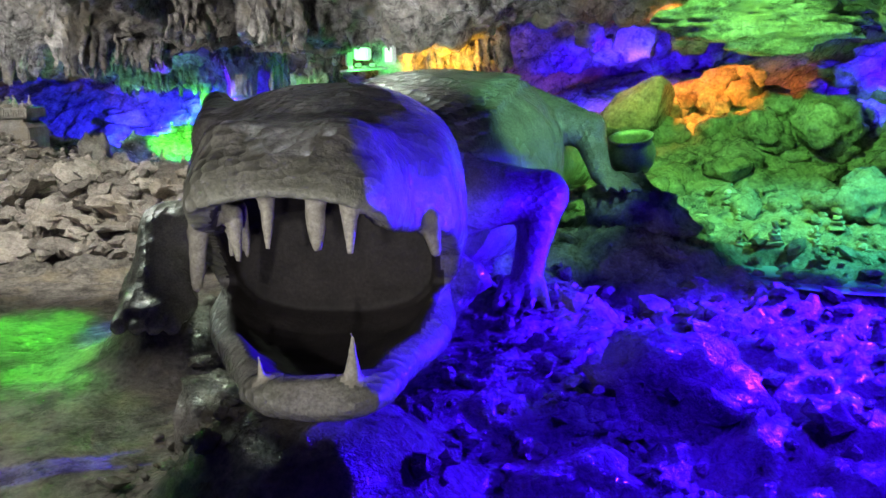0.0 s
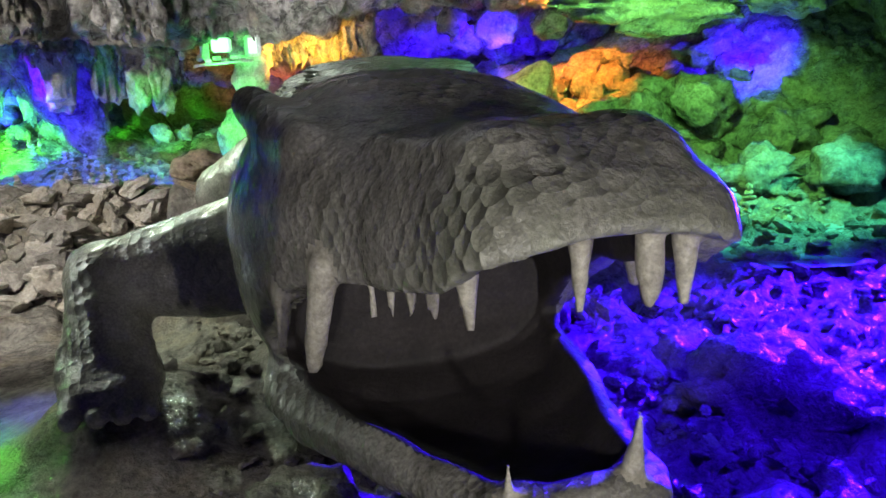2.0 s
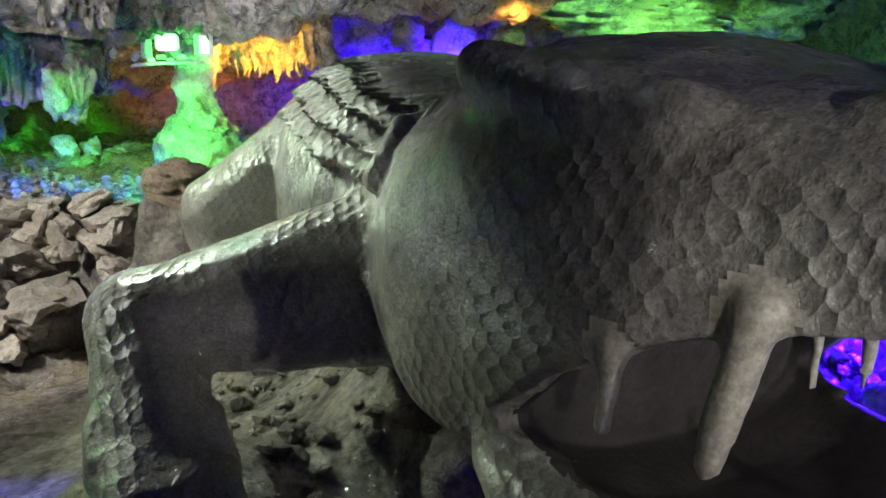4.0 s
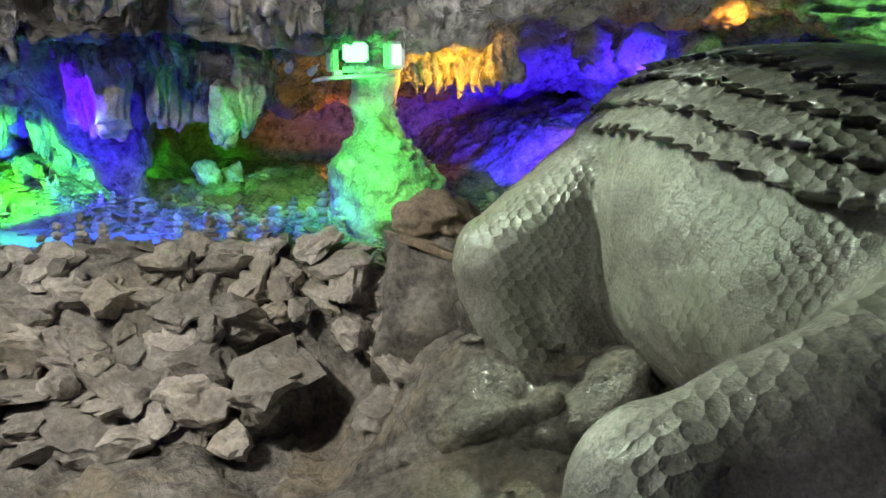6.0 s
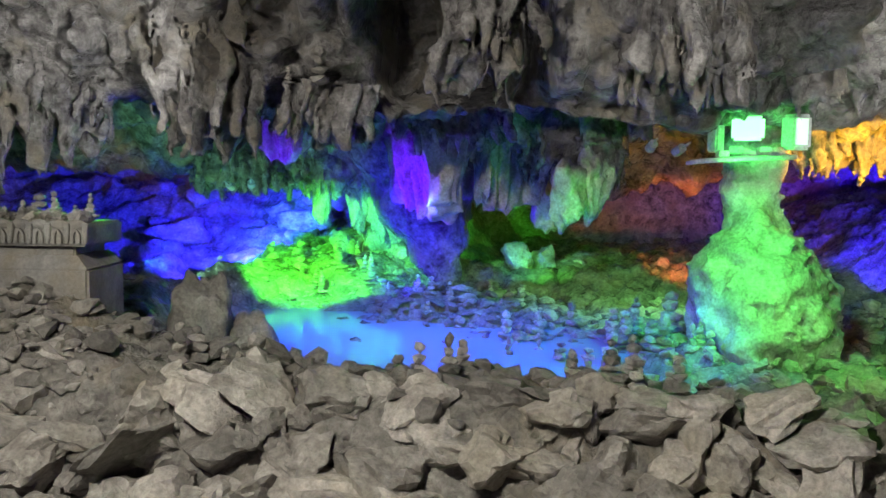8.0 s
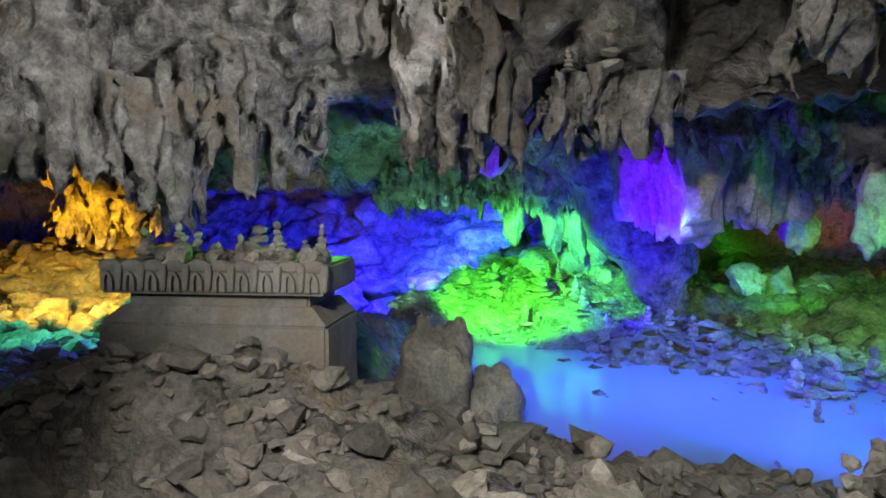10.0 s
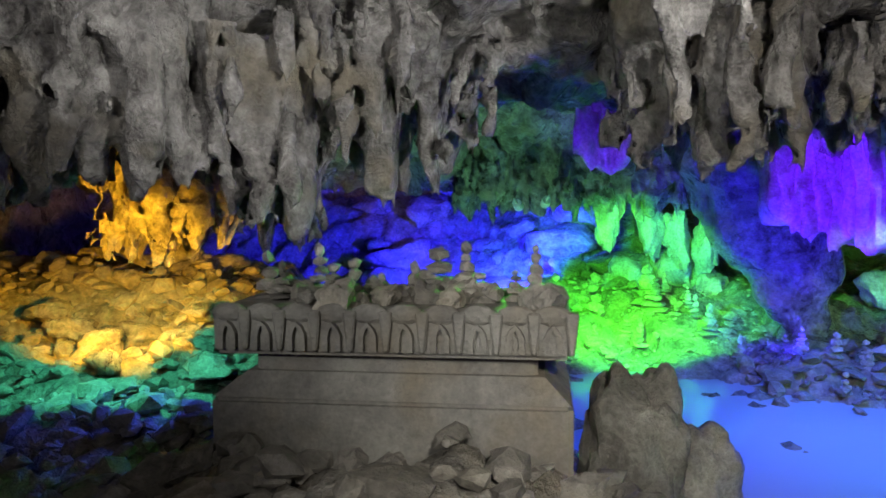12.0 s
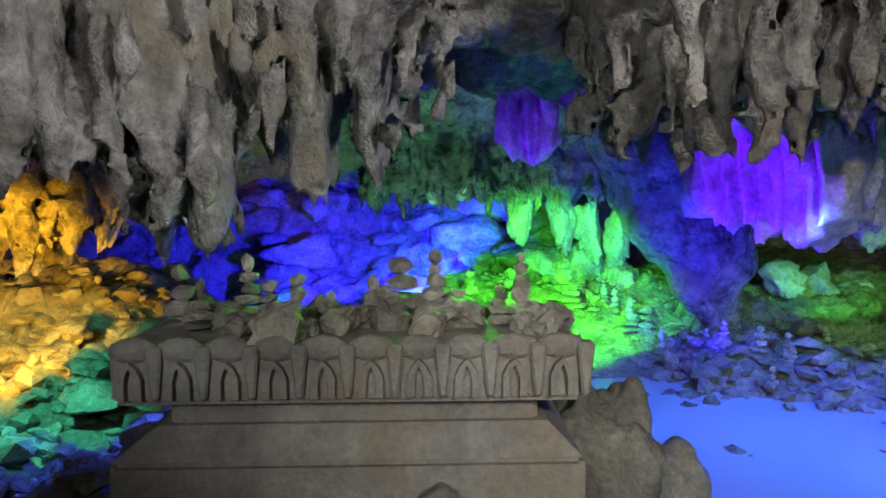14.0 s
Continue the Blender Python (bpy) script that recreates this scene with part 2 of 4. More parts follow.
GLOW = bpy.data.materials.new("lit_green_lamp_glass")
GLOW.use_nodes = True
GLOW.node_tree.nodes["Principled BSDF"].inputs["Emission Color"].default_value = (0.3, 1.0, 0.4, 1)
GLOW.node_tree.nodes["Principled BSDF"].inputs["Emission Strength"].default_value = 0.3

BULB = GLOW.copy()
BULB.name = "lit_white_lamp_glass"
BULB.node_tree.nodes["Principled BSDF"].inputs["Emission Color"].default_value = (0.75, 1.0, 0.7, 1)
BULB.node_tree.nodes["Principled BSDF"].inputs["Emission Strength"].default_value = 1.2


def water_material():
    m = bpy.data.materials.new("still_milky_water")
    m.use_nodes = True
    nd, ln = m.node_tree.nodes, m.node_tree.links
    b = nd["Principled BSDF"]
    b.inputs["Base Color"].default_value = (0.3, 0.36, 0.38, 1)
    b.inputs["Roughness"].default_value = 0.12
    n = nd.new("ShaderNodeTexNoise")
    n.inputs["Scale"].default_value, n.inputs["Detail"].default_value = 7, 3
    bp = nd.new("ShaderNodeBump")
    bp.inputs["Strength"].default_value, bp.inputs["Distance"].default_value = 0.12, 0.02
    ln.new(n.outputs["Fac"], bp.inputs["Height"])
    ln.new(bp.outputs["Normal"], b.inputs["Normal"])
    return m


WATER = water_material()


# ---- builders ----
def solid(name, bm, mat, label="", category="", group="", kind="", smooth=False):
    me = bpy.data.meshes.new(name)
    bm.to_mesh(me)
    bm.free()
    for mt in (mat if isinstance(mat, (list, tuple)) else [mat]):
        me.materials.append(mt)
    if smooth:
        me.shade_smooth()
    return tagged(new(name, me), label, category, group, kind)


def part(name, bm, mat, parent, label=""):
    ob = solid(name, bm, mat, label)
    ob.parent = parent
    return ob


def raw(name, verts, faces, mat, label="", category="", group="", kind="", smooth=True):
    me = bpy.data.meshes.new(name)
    me.from_pydata(verts.tolist(), [], faces.tolist())
    for mt in (mat if isinstance(mat, (list, tuple)) else [mat]):
        me.materials.append(mt)
    if smooth:
        me.shade_smooth()
    return tagged(new(name, me), label, category, group, kind)


def grid_faces(nu, nv):
    a = (np.arange(nu - 1)[:, None] * nv + np.arange(nv - 1)[None, :]).ravel()
    return np.stack([a, a + nv, a + nv + 1, a + 1], 1)


def sm(a, b, x):
    t = np.clip((x - a) / (b - a), 0, 1)
    return t * t * (3 - 2 * t)


def crags(p, size, seed=0.0):
    """Rocky relief: broken blocks over broad swells, about -1 to 1."""
    warp = p + 0.35 * size * np.stack([fbm(p + s, 1.3 / size, 2) for s in (seed, seed + 9, seed + 21)], 1)
    d1, d2, who = cells(warp, 1 / size)
    return 0.6 * (who - 0.5) + 0.7 * np.clip(d2 - d1, 0, 0.5) - 0.2 + 0.25 * fbm(p, 2.2 / size, 3)


def stone_mesh(seed, flat=0.75, sub=2, rough=0.2):
    """One broken stone about 1 across: a ball cut by random planes."""
    rnd = random.Random(seed)
    bm = bmesh.new()
    bmesh.ops.create_icosphere(bm, subdivisions=sub, radius=0.62)
    cuts = []
    for _ in range(11):
        n = Vector((rnd.gauss(0, 1), rnd.gauss(0, 1), rnd.gauss(0, 1))).normalized()
        cuts.append((n, rnd.uniform(0.3, 0.5)))
    for v in bm.verts:
        for n, d in cuts:
            k = v.co.dot(n) - d
            if k > 0:
                v.co -= n * k * 0.93
        v.co += v.co.normalized() * rough * 0.35 * (noise.noise(v.co * 3.2 + Vector((seed, 0, 0))) + 0.6 * noise.noise(v.co * 8.5 + Vector((0, seed, 0))))
        v.co.z *= flat
    me = bpy.data.meshes.new("stone")
    bm.to_mesh(me)
    bm.free()
    me.materials.append(RUBBLE)
    return me


STONES = [stone_mesh(s, 0.62 + 0.05 * (s % 6), 3, 0.5) for s in range(16)]
PEBBLES = [stone_mesh(40 + s, 0.45 + 0.06 * (s % 4), 1, 0.1) for s in range(10)]


# ---- ground ----
def wall_line(x):
    return 6.3 + (-1.5 - x) * 0.19


def ground_height(x, y):
    z = np.full_like(x, 0.03)
    # stream side rises away from the path
    z = z + sm(0.0, 1.6, x) * (0.1 + 0.35 * sm(3.0, 9.0, y))
    # terrace behind the dry-stone wall
    yw = wall_line(x)
    west = 1 - sm(-1.5, -1.0, x)
    top = 0.74 + 0.12 * sm(-3.6, -4.4, x)
    z = np.maximum(z, west * top * sm(-0.1, 0.42, y - yw))
    east = sm(-1.5, -1.0, x)
    z = z + east * (0.42 - np.minimum(z, 0.42)) * sm(5.2, 7.2, y) * (1 - 0.4 * sm(1.5, 3, x))
    z = z + 0.15 * np.exp(-(((x + 4.6) / 0.55) ** 4 + ((y - 7.4) / 0.3) ** 4))
    # hollow of the pool
    hollow = sm(0.7, 1.9, y - yw) * sm(-4.6, -3.9, x + 0.15 * (y - 9)) * west
    z = z * (1 - hollow) + 0.36 * hollow
    z = z - 0.55 * np.exp(-(((x + 1.85) / 0.24) ** 2 + ((y - 6.35) / 0.35) ** 2) ** 2)
    z = z + 0.22 * np.exp(-(((x + 2.2) / 0.8) ** 2 + ((y - 10.5) / 0.5) ** 2) ** 1.5)
    # green bank beyond the water
    bank = sm(10.0, 12.2, y - 0.25 * (x + 3.5)) * (1 - sm(-2.2, -1.2, x)) * sm(-4.9, -4.2, x)
    z = z + bank * 0.46
    cave = sm(-4.4, -5.0, x) * sm(9.5, 11.0, y)
    z = z * (1 - cave) + 0.33 * cave
    z = z + 1.15 * sm(13.0, 14.8, y) * (1 - sm(-2.6, -1.6, x))
    # ledges on the far side of the planter
    west2 = sm(-5.1, -5.9, x) * sm(8.0, 9.4, y) * (1 - sm(10.6, 11.6, y))
    z = np.maximum(z, west2 * (0.78 + 0.35 * sm(9.2, 9.9, y)))
    # far floor round the stalagmite
    far = sm(8.6, 9.6, y) * sm(-2.0, -1.2, x)
    z = z * (1 - far) + (0.47 + 0.3 * sm(10.2, 12.0, y)) * far
    # boulder slope beyond the stream
    slope = sm(6.9, 9.2, y) * sm(1.2, 2.2, x)
    z = z + slope * (0.55 + 0.35 * sm(2, 4, x))
    z = z + 0.9 * sm(4.0, 6.0, x) * sm(2.0, 6.0, y)
    # rock under the lower jaw and the feet
    for cx, cy, r, h in ((-0.45, 2.35, 0.55, 0.5), (-1.5, 4.15, 0.42, 0.3), (0.55, 4.25, 0.5, 0.34), (1.45, 5.7, 0.55, 0.42), (-1.0, 5.95, 0.5, 0.42), (0.1, 3.3, 0.6, 0.22), (-0.35, 4.3, 0.6, 0.5), (0.0, 5.4, 0.8, 0.5)):
        z = z + (h - np.minimum(z, h) * 0.6) * np.exp(-(((x - cx) ** 2 + (y - cy) ** 2) / r ** 2) ** 1.5)
    return z


def ground_z(gx, gy):
    """Height of the rocky ground, relief included."""
    z = ground_height(gx, gy)
    p = np.stack([gx, gy, z], 1)
    path = (1 - sm(-0.6, 0.3, gx - 0.1 * gy)) * (1 - sm(5.6, 6.2, gy))
    amp = 0.17 * (1 - 0.85 * path)
    return z + amp * crags(p * (1, 1, 0.5), 0.5) + 0.4 * amp * crags(p, 0.17, 5) + 0.16 * amp * crags(p, 0.07, 2) + 0.03 * fbm(p, 0.9, 2)


def build_ground():
    xs, ys = np.arange(-9, 7.01, 0.035), np.arange(-4, 16.01, 0.035)
    gx, gy = (g.ravel() for g in np.meshgrid(xs, ys, indexing="ij"))
    p = np.stack([gx, gy, ground_z(gx, gy)], 1)
    raw("ground", p, grid_faces(len(xs), len(ys)), WETROCK, "uneven wet limestone cave floor with stream bed", "ground", kind="structure")


build_ground()


# ---- cave roof, one sheet from above the path to the back wall ----
def lip(x):
    """Height of the lower edge of the hanging rock."""
    return (1.86 + 0.08 * (1 - sm(-3.5, -3.0, x)) + 0.05 * np.sin(2.1 * x + 0.5) + 0.06 * sm(-1.5, -0.3, x))


def build_roof():
    xs = np.arange(-9, 7.01, 0.035)
    prof = [(-4.2, 0.0, 0), (-4.0, 3.0, 0), (0.0, 3.3, 0), (5.0, 3.2, 0), (7.0, 2.9, 0), (7.55, 2.5, 0.1), (7.75, 2.1, 0.5), (7.9, 1.85, 0.9), (8.15, 1.66, 1),
            (8.6, 1.75, 1), (9.4, 1.9, 0.6), (10.6, 1.95, 0.4), (11.4, 1.6, 0.3), (11.8, 1.48, 0.2), (12.3, 1.75, 0), (14.0, 2.0, 0), (15.2, 1.7, 0), (15.6, 0.0, 0)]
    prof = np.array(prof)
    s = np.concatenate([[0], np.cumsum(np.linalg.norm(np.diff(prof[:, :2], axis=0), axis=1))])
    t = np.unique(np.concatenate([np.arange(0, s[9], 0.12), np.arange(s[4], s[12], 0.03), np.arange(s[12], s[-1], 0.07)]))
    t = t[np.concatenate([[True], np.diff(t) > 0.012])]
    py, pz, pw = (np.interp(t, s, prof[:, k]) for k in range(3))
    gx, gy = np.meshgrid(xs, py, indexing="ij")
    gz = np.broadcast_to(pz, gx.shape).copy()
    w = np.broadcast_to(pw, gx.shape)
    gz += w * (lip(gx) - 1.66)
    gy = gy + 0.15 * np.sin(gx * 1.3) * w + 0.25 + 0.5 * sm(-2.2, -0.6, gx) * w
    # dark recess above the ledge
    gy += 1.1 * sm(-3.15, -2.85, gx) * (1 - sm(-2.35, -2.05, gx)) * sm(1.86, 2.2, gz) * sm(7.3, 7.7, gy) * (1 - sm(8.5, 9.3, gy))
    # the roof is higher over the stream side
    gz += 0.35 * sm(0.0, 1.5, gx) * sm(6.5, 7.5, gy) * (1 - sm(11, 13, gy))
    shape = gx.shape
    p = np.stack([gx.ravel(), gy.ravel(), gz.ravel()], 1)
    face = (sm(6.8, 7.5, p[:, 1]) * (1 - sm(8.3, 9.0, p[:, 1])))
    # flutes run down the face
    q = p * (1, 0.6, 0.16)
    flute = np.abs(fbm(q + 4, 5.5, 3)) - 0.25
    crag = crags(p, 0.45, 3)
    fine = crags(p, 0.15, 8)
    out = np.zeros_like(p)
    push = face * (0.25 * flute + 0.16 * crag + 0.08 * fine) + (1 - face) * (0.26 * crag + 0.09 * fine)
    out[:, 1] = -push * np.clip(face * 1.2, 0, 1)
    out[:, 2] = -push * (1 - 0.7 * face)
    p = p + out
    raw("ceiling", p, grid_faces(*shape)[:, ::-1], LIMESTONE, "craggy grey limestone cave roof with fluted hanging edge", "ceiling", kind="structure")


build_roof()


def side_wall(name, x, label):
    ys, zs = np.arange(-4.3, 15.8, 0.09), np.arange(-0.3, 3.8, 0.09)
    gy, gz = (g.ravel() for g in np.meshgrid(ys, zs, indexing="ij"))
    p = np.stack([np.full_like(gy, x), gy, gz], 1)
    p[:, 0] += 0.35 * crags(p, 0.7, 2) * (1 if x < 0 else -1)
    raw(name, p, grid_faces(len(ys), len(zs)), LIMESTONE, label, "wall", kind="structure")


side_wall("wall_west", -8.6, "rough grey limestone cave wall")
side_wall("wall_east", 6.4, "rough grey limestone cave wall")


def cross_wall(name, y, label):
    xs, zs = np.arange(-9, 7.1, 0.09), np.arange(-0.3, 3.8, 0.09)
    gx, gz = (g.ravel() for g in np.meshgrid(xs, zs, indexing="ij"))
    p = np.stack([gx, np.full_like(gx, y), gz], 1)
    p[:, 1] += 0.4 * crags(p, 0.8, 6)
    raw(name, p, grid_faces(len(xs), len(zs)), LIMESTONE, label, "wall", kind="structure")


cross_wall("wall_north", 15.0, "craggy limestone wall at the back of the cave")
cross_wall("wall_south", -3.8, "rough limestone wall behind the path")


# ---- solid shapes from distance fields ----
def capsule(p, a, b, ra, rb):
    a, b = np.array(a, float), np.array(b, float)
    ab = b - a
    h = np.clip(((p - a) @ ab) / (ab @ ab), 0, 1)
    return np.linalg.norm(p - a - h[:, None] * ab, axis=1) - (ra + (rb - ra) * h)


def ball(p, c, r):
    r = np.array(r, float)
    q = (p - c) / r
    k0 = np.linalg.norm(q, axis=1)
    return (k0 - 1) * r.min() * (0.6 + 0.4 * np.clip(k0, 0, 2))


def block(p, c, half, r, yaw=0.0, pitch=0.0):
    q = (p - c) @ np.array(Euler((radians(pitch), 0, radians(yaw))).to_matrix())
    d = np.abs(q) - (np.array(half) - r)
    return np.linalg.norm(np.maximum(d, 0), axis=1) + np.minimum(d.max(1), 0) - r


def join(a, b, k=0.08):
    h = np.clip(0.5 + 0.5 * (b - a) / k, 0, 1)
    return b * (1 - h) + a * h - k * h * (1 - h)


def carve(a, b, k=0.04):
    return -join(-a, b, k)


def surface(field, lo, hi, step):
    """Surface of a distance field on a lattice (dual of the cells that it crosses)."""
    ax = [np.arange(lo[i], hi[i] + step, step) for i in range(3)]
    n = [len(a) for a in ax]
    d = np.empty(n, np.float32)
    gy, gz = np.meshgrid(ax[1], ax[2], indexing="ij")
    for i0 in range(0, n[0], 16):
        xs = ax[0][i0:i0 + 16]
        p = np.stack([np.repeat(xs, gy.size), np.tile(gy.ravel(), len(xs)), np.tile(gz.ravel(), len(xs))], 1)
        d[i0:i0 + 16] = field(p).reshape(len(xs), n[1], n[2])
    s = d < 0
    acc = np.zeros([k - 1 for k in n] + [3], np.float32)
    cnt = np.zeros([k - 1 for k in n], np.float32)
    corner = lambda a, o: a[o[0]:n[0] - 1 + o[0], o[1]:n[1] - 1 + o[1], o[2]:n[2] - 1 + o[2]]
    for axis in range(3):
        others = [k for k in range(3) if k != axis]
        for u in (0, 1):
            for v in (0, 1):
                o = [0, 0, 0]
                o[others[0]], o[others[1]] = u, v
                e = list(o)
                e[axis] = 1
                d0, d1 = corner(d, o), corner(d, e)
                hit = (d0 < 0) != (d1 < 0)
                f = np.where(hit, d0 / np.where(hit, d0 - d1, 1), 0)
                for k in range(3):
                    acc[..., k] += np.where(hit, f if k == axis else o[k], 0)
                cnt += hit
    live = cnt > 0
    index = np.full(cnt.shape, -1, np.int64)
    index[live] = np.arange(live.sum())
    cell = np.argwhere(live)
    verts = (cell + acc[live] / cnt[live][:, None]) * step + np.array(lo)
    faces = []
    for axis in range(3):
        b, c = (axis + 1) % 3, (axis + 2) % 3
        sl0, sl1 = [slice(1, -1)] * 3, [slice(1, -1)] * 3
        sl0[axis], sl1[axis] = slice(0, -1), slice(1, None)
        flip0, flip1 = s[tuple(sl0)], s[tuple(sl1)]
        pos = np.argwhere(flip0 != flip1)
        inward = flip0[flip0 != flip1]
        pos[:, b] += 1
        pos[:, c] += 1
        quad = []
        for db, dc in ((-1, -1), (0, -1), (0, 0), (-1, 0)):
            q = pos.copy()
            q[:, b] += db
            q[:, c] += dc
            quad.append(index[q[:, 0], q[:, 1], q[:, 2]])
        quad = np.stack(quad, 1)
        quad[~inward] = quad[~inward][:, ::-1]
        faces.append(quad)
    return verts, np.concatenate(faces)


# ---- the reptile statue ----
def station(y, rows):
    """Values between the rows of a loft, smoothly joined."""
    rows = np.array(rows)
    return [np.interp(y, rows[:, 0], rows[:, k]) for k in range(1, rows.shape[1])]


def loft(p, rows, n=2.4):
    """A body along y: each row gives y, the middle x, half width, lower and upper height."""
    y = p[:, 1]
    cx, hw, lo, hi = station(y, rows)
    hz = np.maximum((hi - lo) / 2, 0.01)
    q = (np.abs(p[:, 0] - cx) / hw) ** n + (np.abs(p[:, 2] - (hi + lo) / 2) / hz) ** n
    d = (q ** (1 / n) - 1) * np.minimum(hw, hz)
    return np.maximum(d, np.maximum(rows[0][0] - y, y - rows[-1][0]))


UPPER = [(1.865, -0.4, 0.16, 1.2, 1.32), (1.885, -0.4, 0.225, 1.1, 1.36), (1.92, -0.4, 0.265, 1.02, 1.395), (1.98, -0.4, 0.285, 0.98, 1.43), (2.06, -0.4, 0.295, 0.95, 1.462), (2.14, -0.4, 0.305, 0.93, 1.475), (2.4, -0.415, 0.35, 0.88, 1.455),
         (2.55, -0.42, 0.43, 0.82, 1.445), (2.7, -0.43, 0.5, 0.75, 1.48), (2.9, -0.44, 0.545, 0.62, 1.54), (3.1, -0.45, 0.57, 0.52, 1.57), (3.3, -0.46, 0.575, 0.47, 1.575), (3.55, -0.47, 0.55, 0.42, 1.535), (3.8, -0.45, 0.5, 0.4, 1.45),
         (4.05, -0.41, 0.46, 0.38, 1.385), (4.3, -0.34, 0.5, 0.36, 1.4), (4.7, -0.2, 0.7, 0.32, 1.5), (5.15, -0.05, 0.84, 0.26, 1.6), (5.5, 0.04, 0.86, 0.22, 1.645), (6.0, 0.12, 0.8, 0.22, 1.64), (6.45, 0.2, 0.66, 0.3, 1.54), (6.8, 0.3, 0.5, 0.5, 1.36), (7.0, 0.35, 0.3, 0.7, 1.15)]
JAW = [(2.02, -0.35, 0.1, 0.62, 0.69), (2.06, -0.355, 0.19, 0.58, 0.715), (2.15, -0.37, 0.25, 0.555, 0.72), (2.35, -0.39, 0.3, 0.52, 0.71), (2.65, -0.42, 0.42, 0.47, 0.715), (2.85, -0.44, 0.49, 0.44, 0.72), (3.05, -0.45, 0.53, 0.44, 0.74), (3.2, -0.45, 0.5, 0.44, 0.85)]
PALATE = [(1.935, -0.4, 0.12, 1.0, 1.3), (1.98, -0.4, 0.2, 0.9, 1.345), (2.1, -0.4, 0.235, 0.8, 1.36), (2.4, -0.415, 0.285, 0.6, 1.35), (2.7, -0.43, 0.38, 0.55, 1.32), (2.95, -0.44, 0.42, 0.55, 1.2), (3.12, -0.44, 0.42, 0.6, 1.05)]
BOWL = [(2.13, -0.36, 0.1, 0.68, 0.95), (2.2, -0.37, 0.18, 0.63, 0.95), (2.4, -0.39, 0.235, 0.58, 1.0), (2.65, -0.42, 0.35, 0.55, 1.0), (2.9, -0.44, 0.41, 0.55, 1.0), (3.1, -0.44, 0.42, 0.6, 0.95)]
# root, tip and thickness of the teeth
TEETH = [((-0.45, 1.965, 1.33), (-0.45, 1.96, 1.14), 0.032), ((-0.315, 1.955, 1.33), (-0.315, 1.95, 1.145), 0.034), ((-0.225, 1.975, 1.33), (-0.225, 1.97, 1.13), 0.034), ((-0.25, 2.1, 0.69), (-0.245, 2.08, 0.85), 0.03), ((-0.53, 2.12, 0.69), (-0.535, 2.11, 0.78), 0.02),
         ((-0.83, 2.55, 1.12), (-0.868, 2.585, 0.86), 0.048), ((-0.92, 2.76, 1.02), (-0.925, 2.77, 0.86), 0.035), ((-0.02, 2.5, 1.12), (0.0, 2.52, 1.0), 0.04), ((-0.6, 2.16, 1.2), (-0.59, 2.16, 1.06), 0.034)]
TEETH += [((-0.625 - 0.034 * k, 2.34 + 0.06 * k, 1.19 - 0.015 * k), (-0.615 - 0.034 * k, 2.35 + 0.06 * k, 1.035 - 0.015 * k), 0.026) for k in range(4)]


def teeth_field(p):
    d = np.full(len(p), 9.0)
    near = np.nonzero((p[:, 1] < 2.95) & (p[:, 2] < 1.4))[0]
    for root, tip, r in TEETH:
        d[near] = np.minimum(d[near], capsule(p[near], root, tip, r, 0.38 * r))
    return d


def mouth_field(p):
    """The hollow of the open mouth, with the gap between lips and lower jaw."""
    d = np.minimum(loft(p, PALATE, 2.6), loft(p, BOWL, 2.6))
    y, side = p[:, 1], np.abs(p[:, 0] + 0.4)
    lip_z, = station(y, [(1.7, 1.24), (1.95, 1.225), (2.05, 1.165), (2.3, 1.12), (2.58, 1.065), (2.7, 1.02), (2.95, 0.885), (3.1, 0.74)])
    lip_z = lip_z + 0.065 * np.clip(1 - (side / 0.28) ** 2, 0, 1) * (1 - sm(2.0, 2.3, y))
    rim_z, = station(y, [(1.7, 0.5), (2.0, 0.6), (2.06, 0.72), (2.3, 0.71), (3.0, 0.715), (3.1, 0.74)])
    gap = np.maximum(np.maximum(p[:, 2] - lip_z, rim_z - p[:, 2]), y - 3.08) * 0.8
    return np.minimum(d, gap)


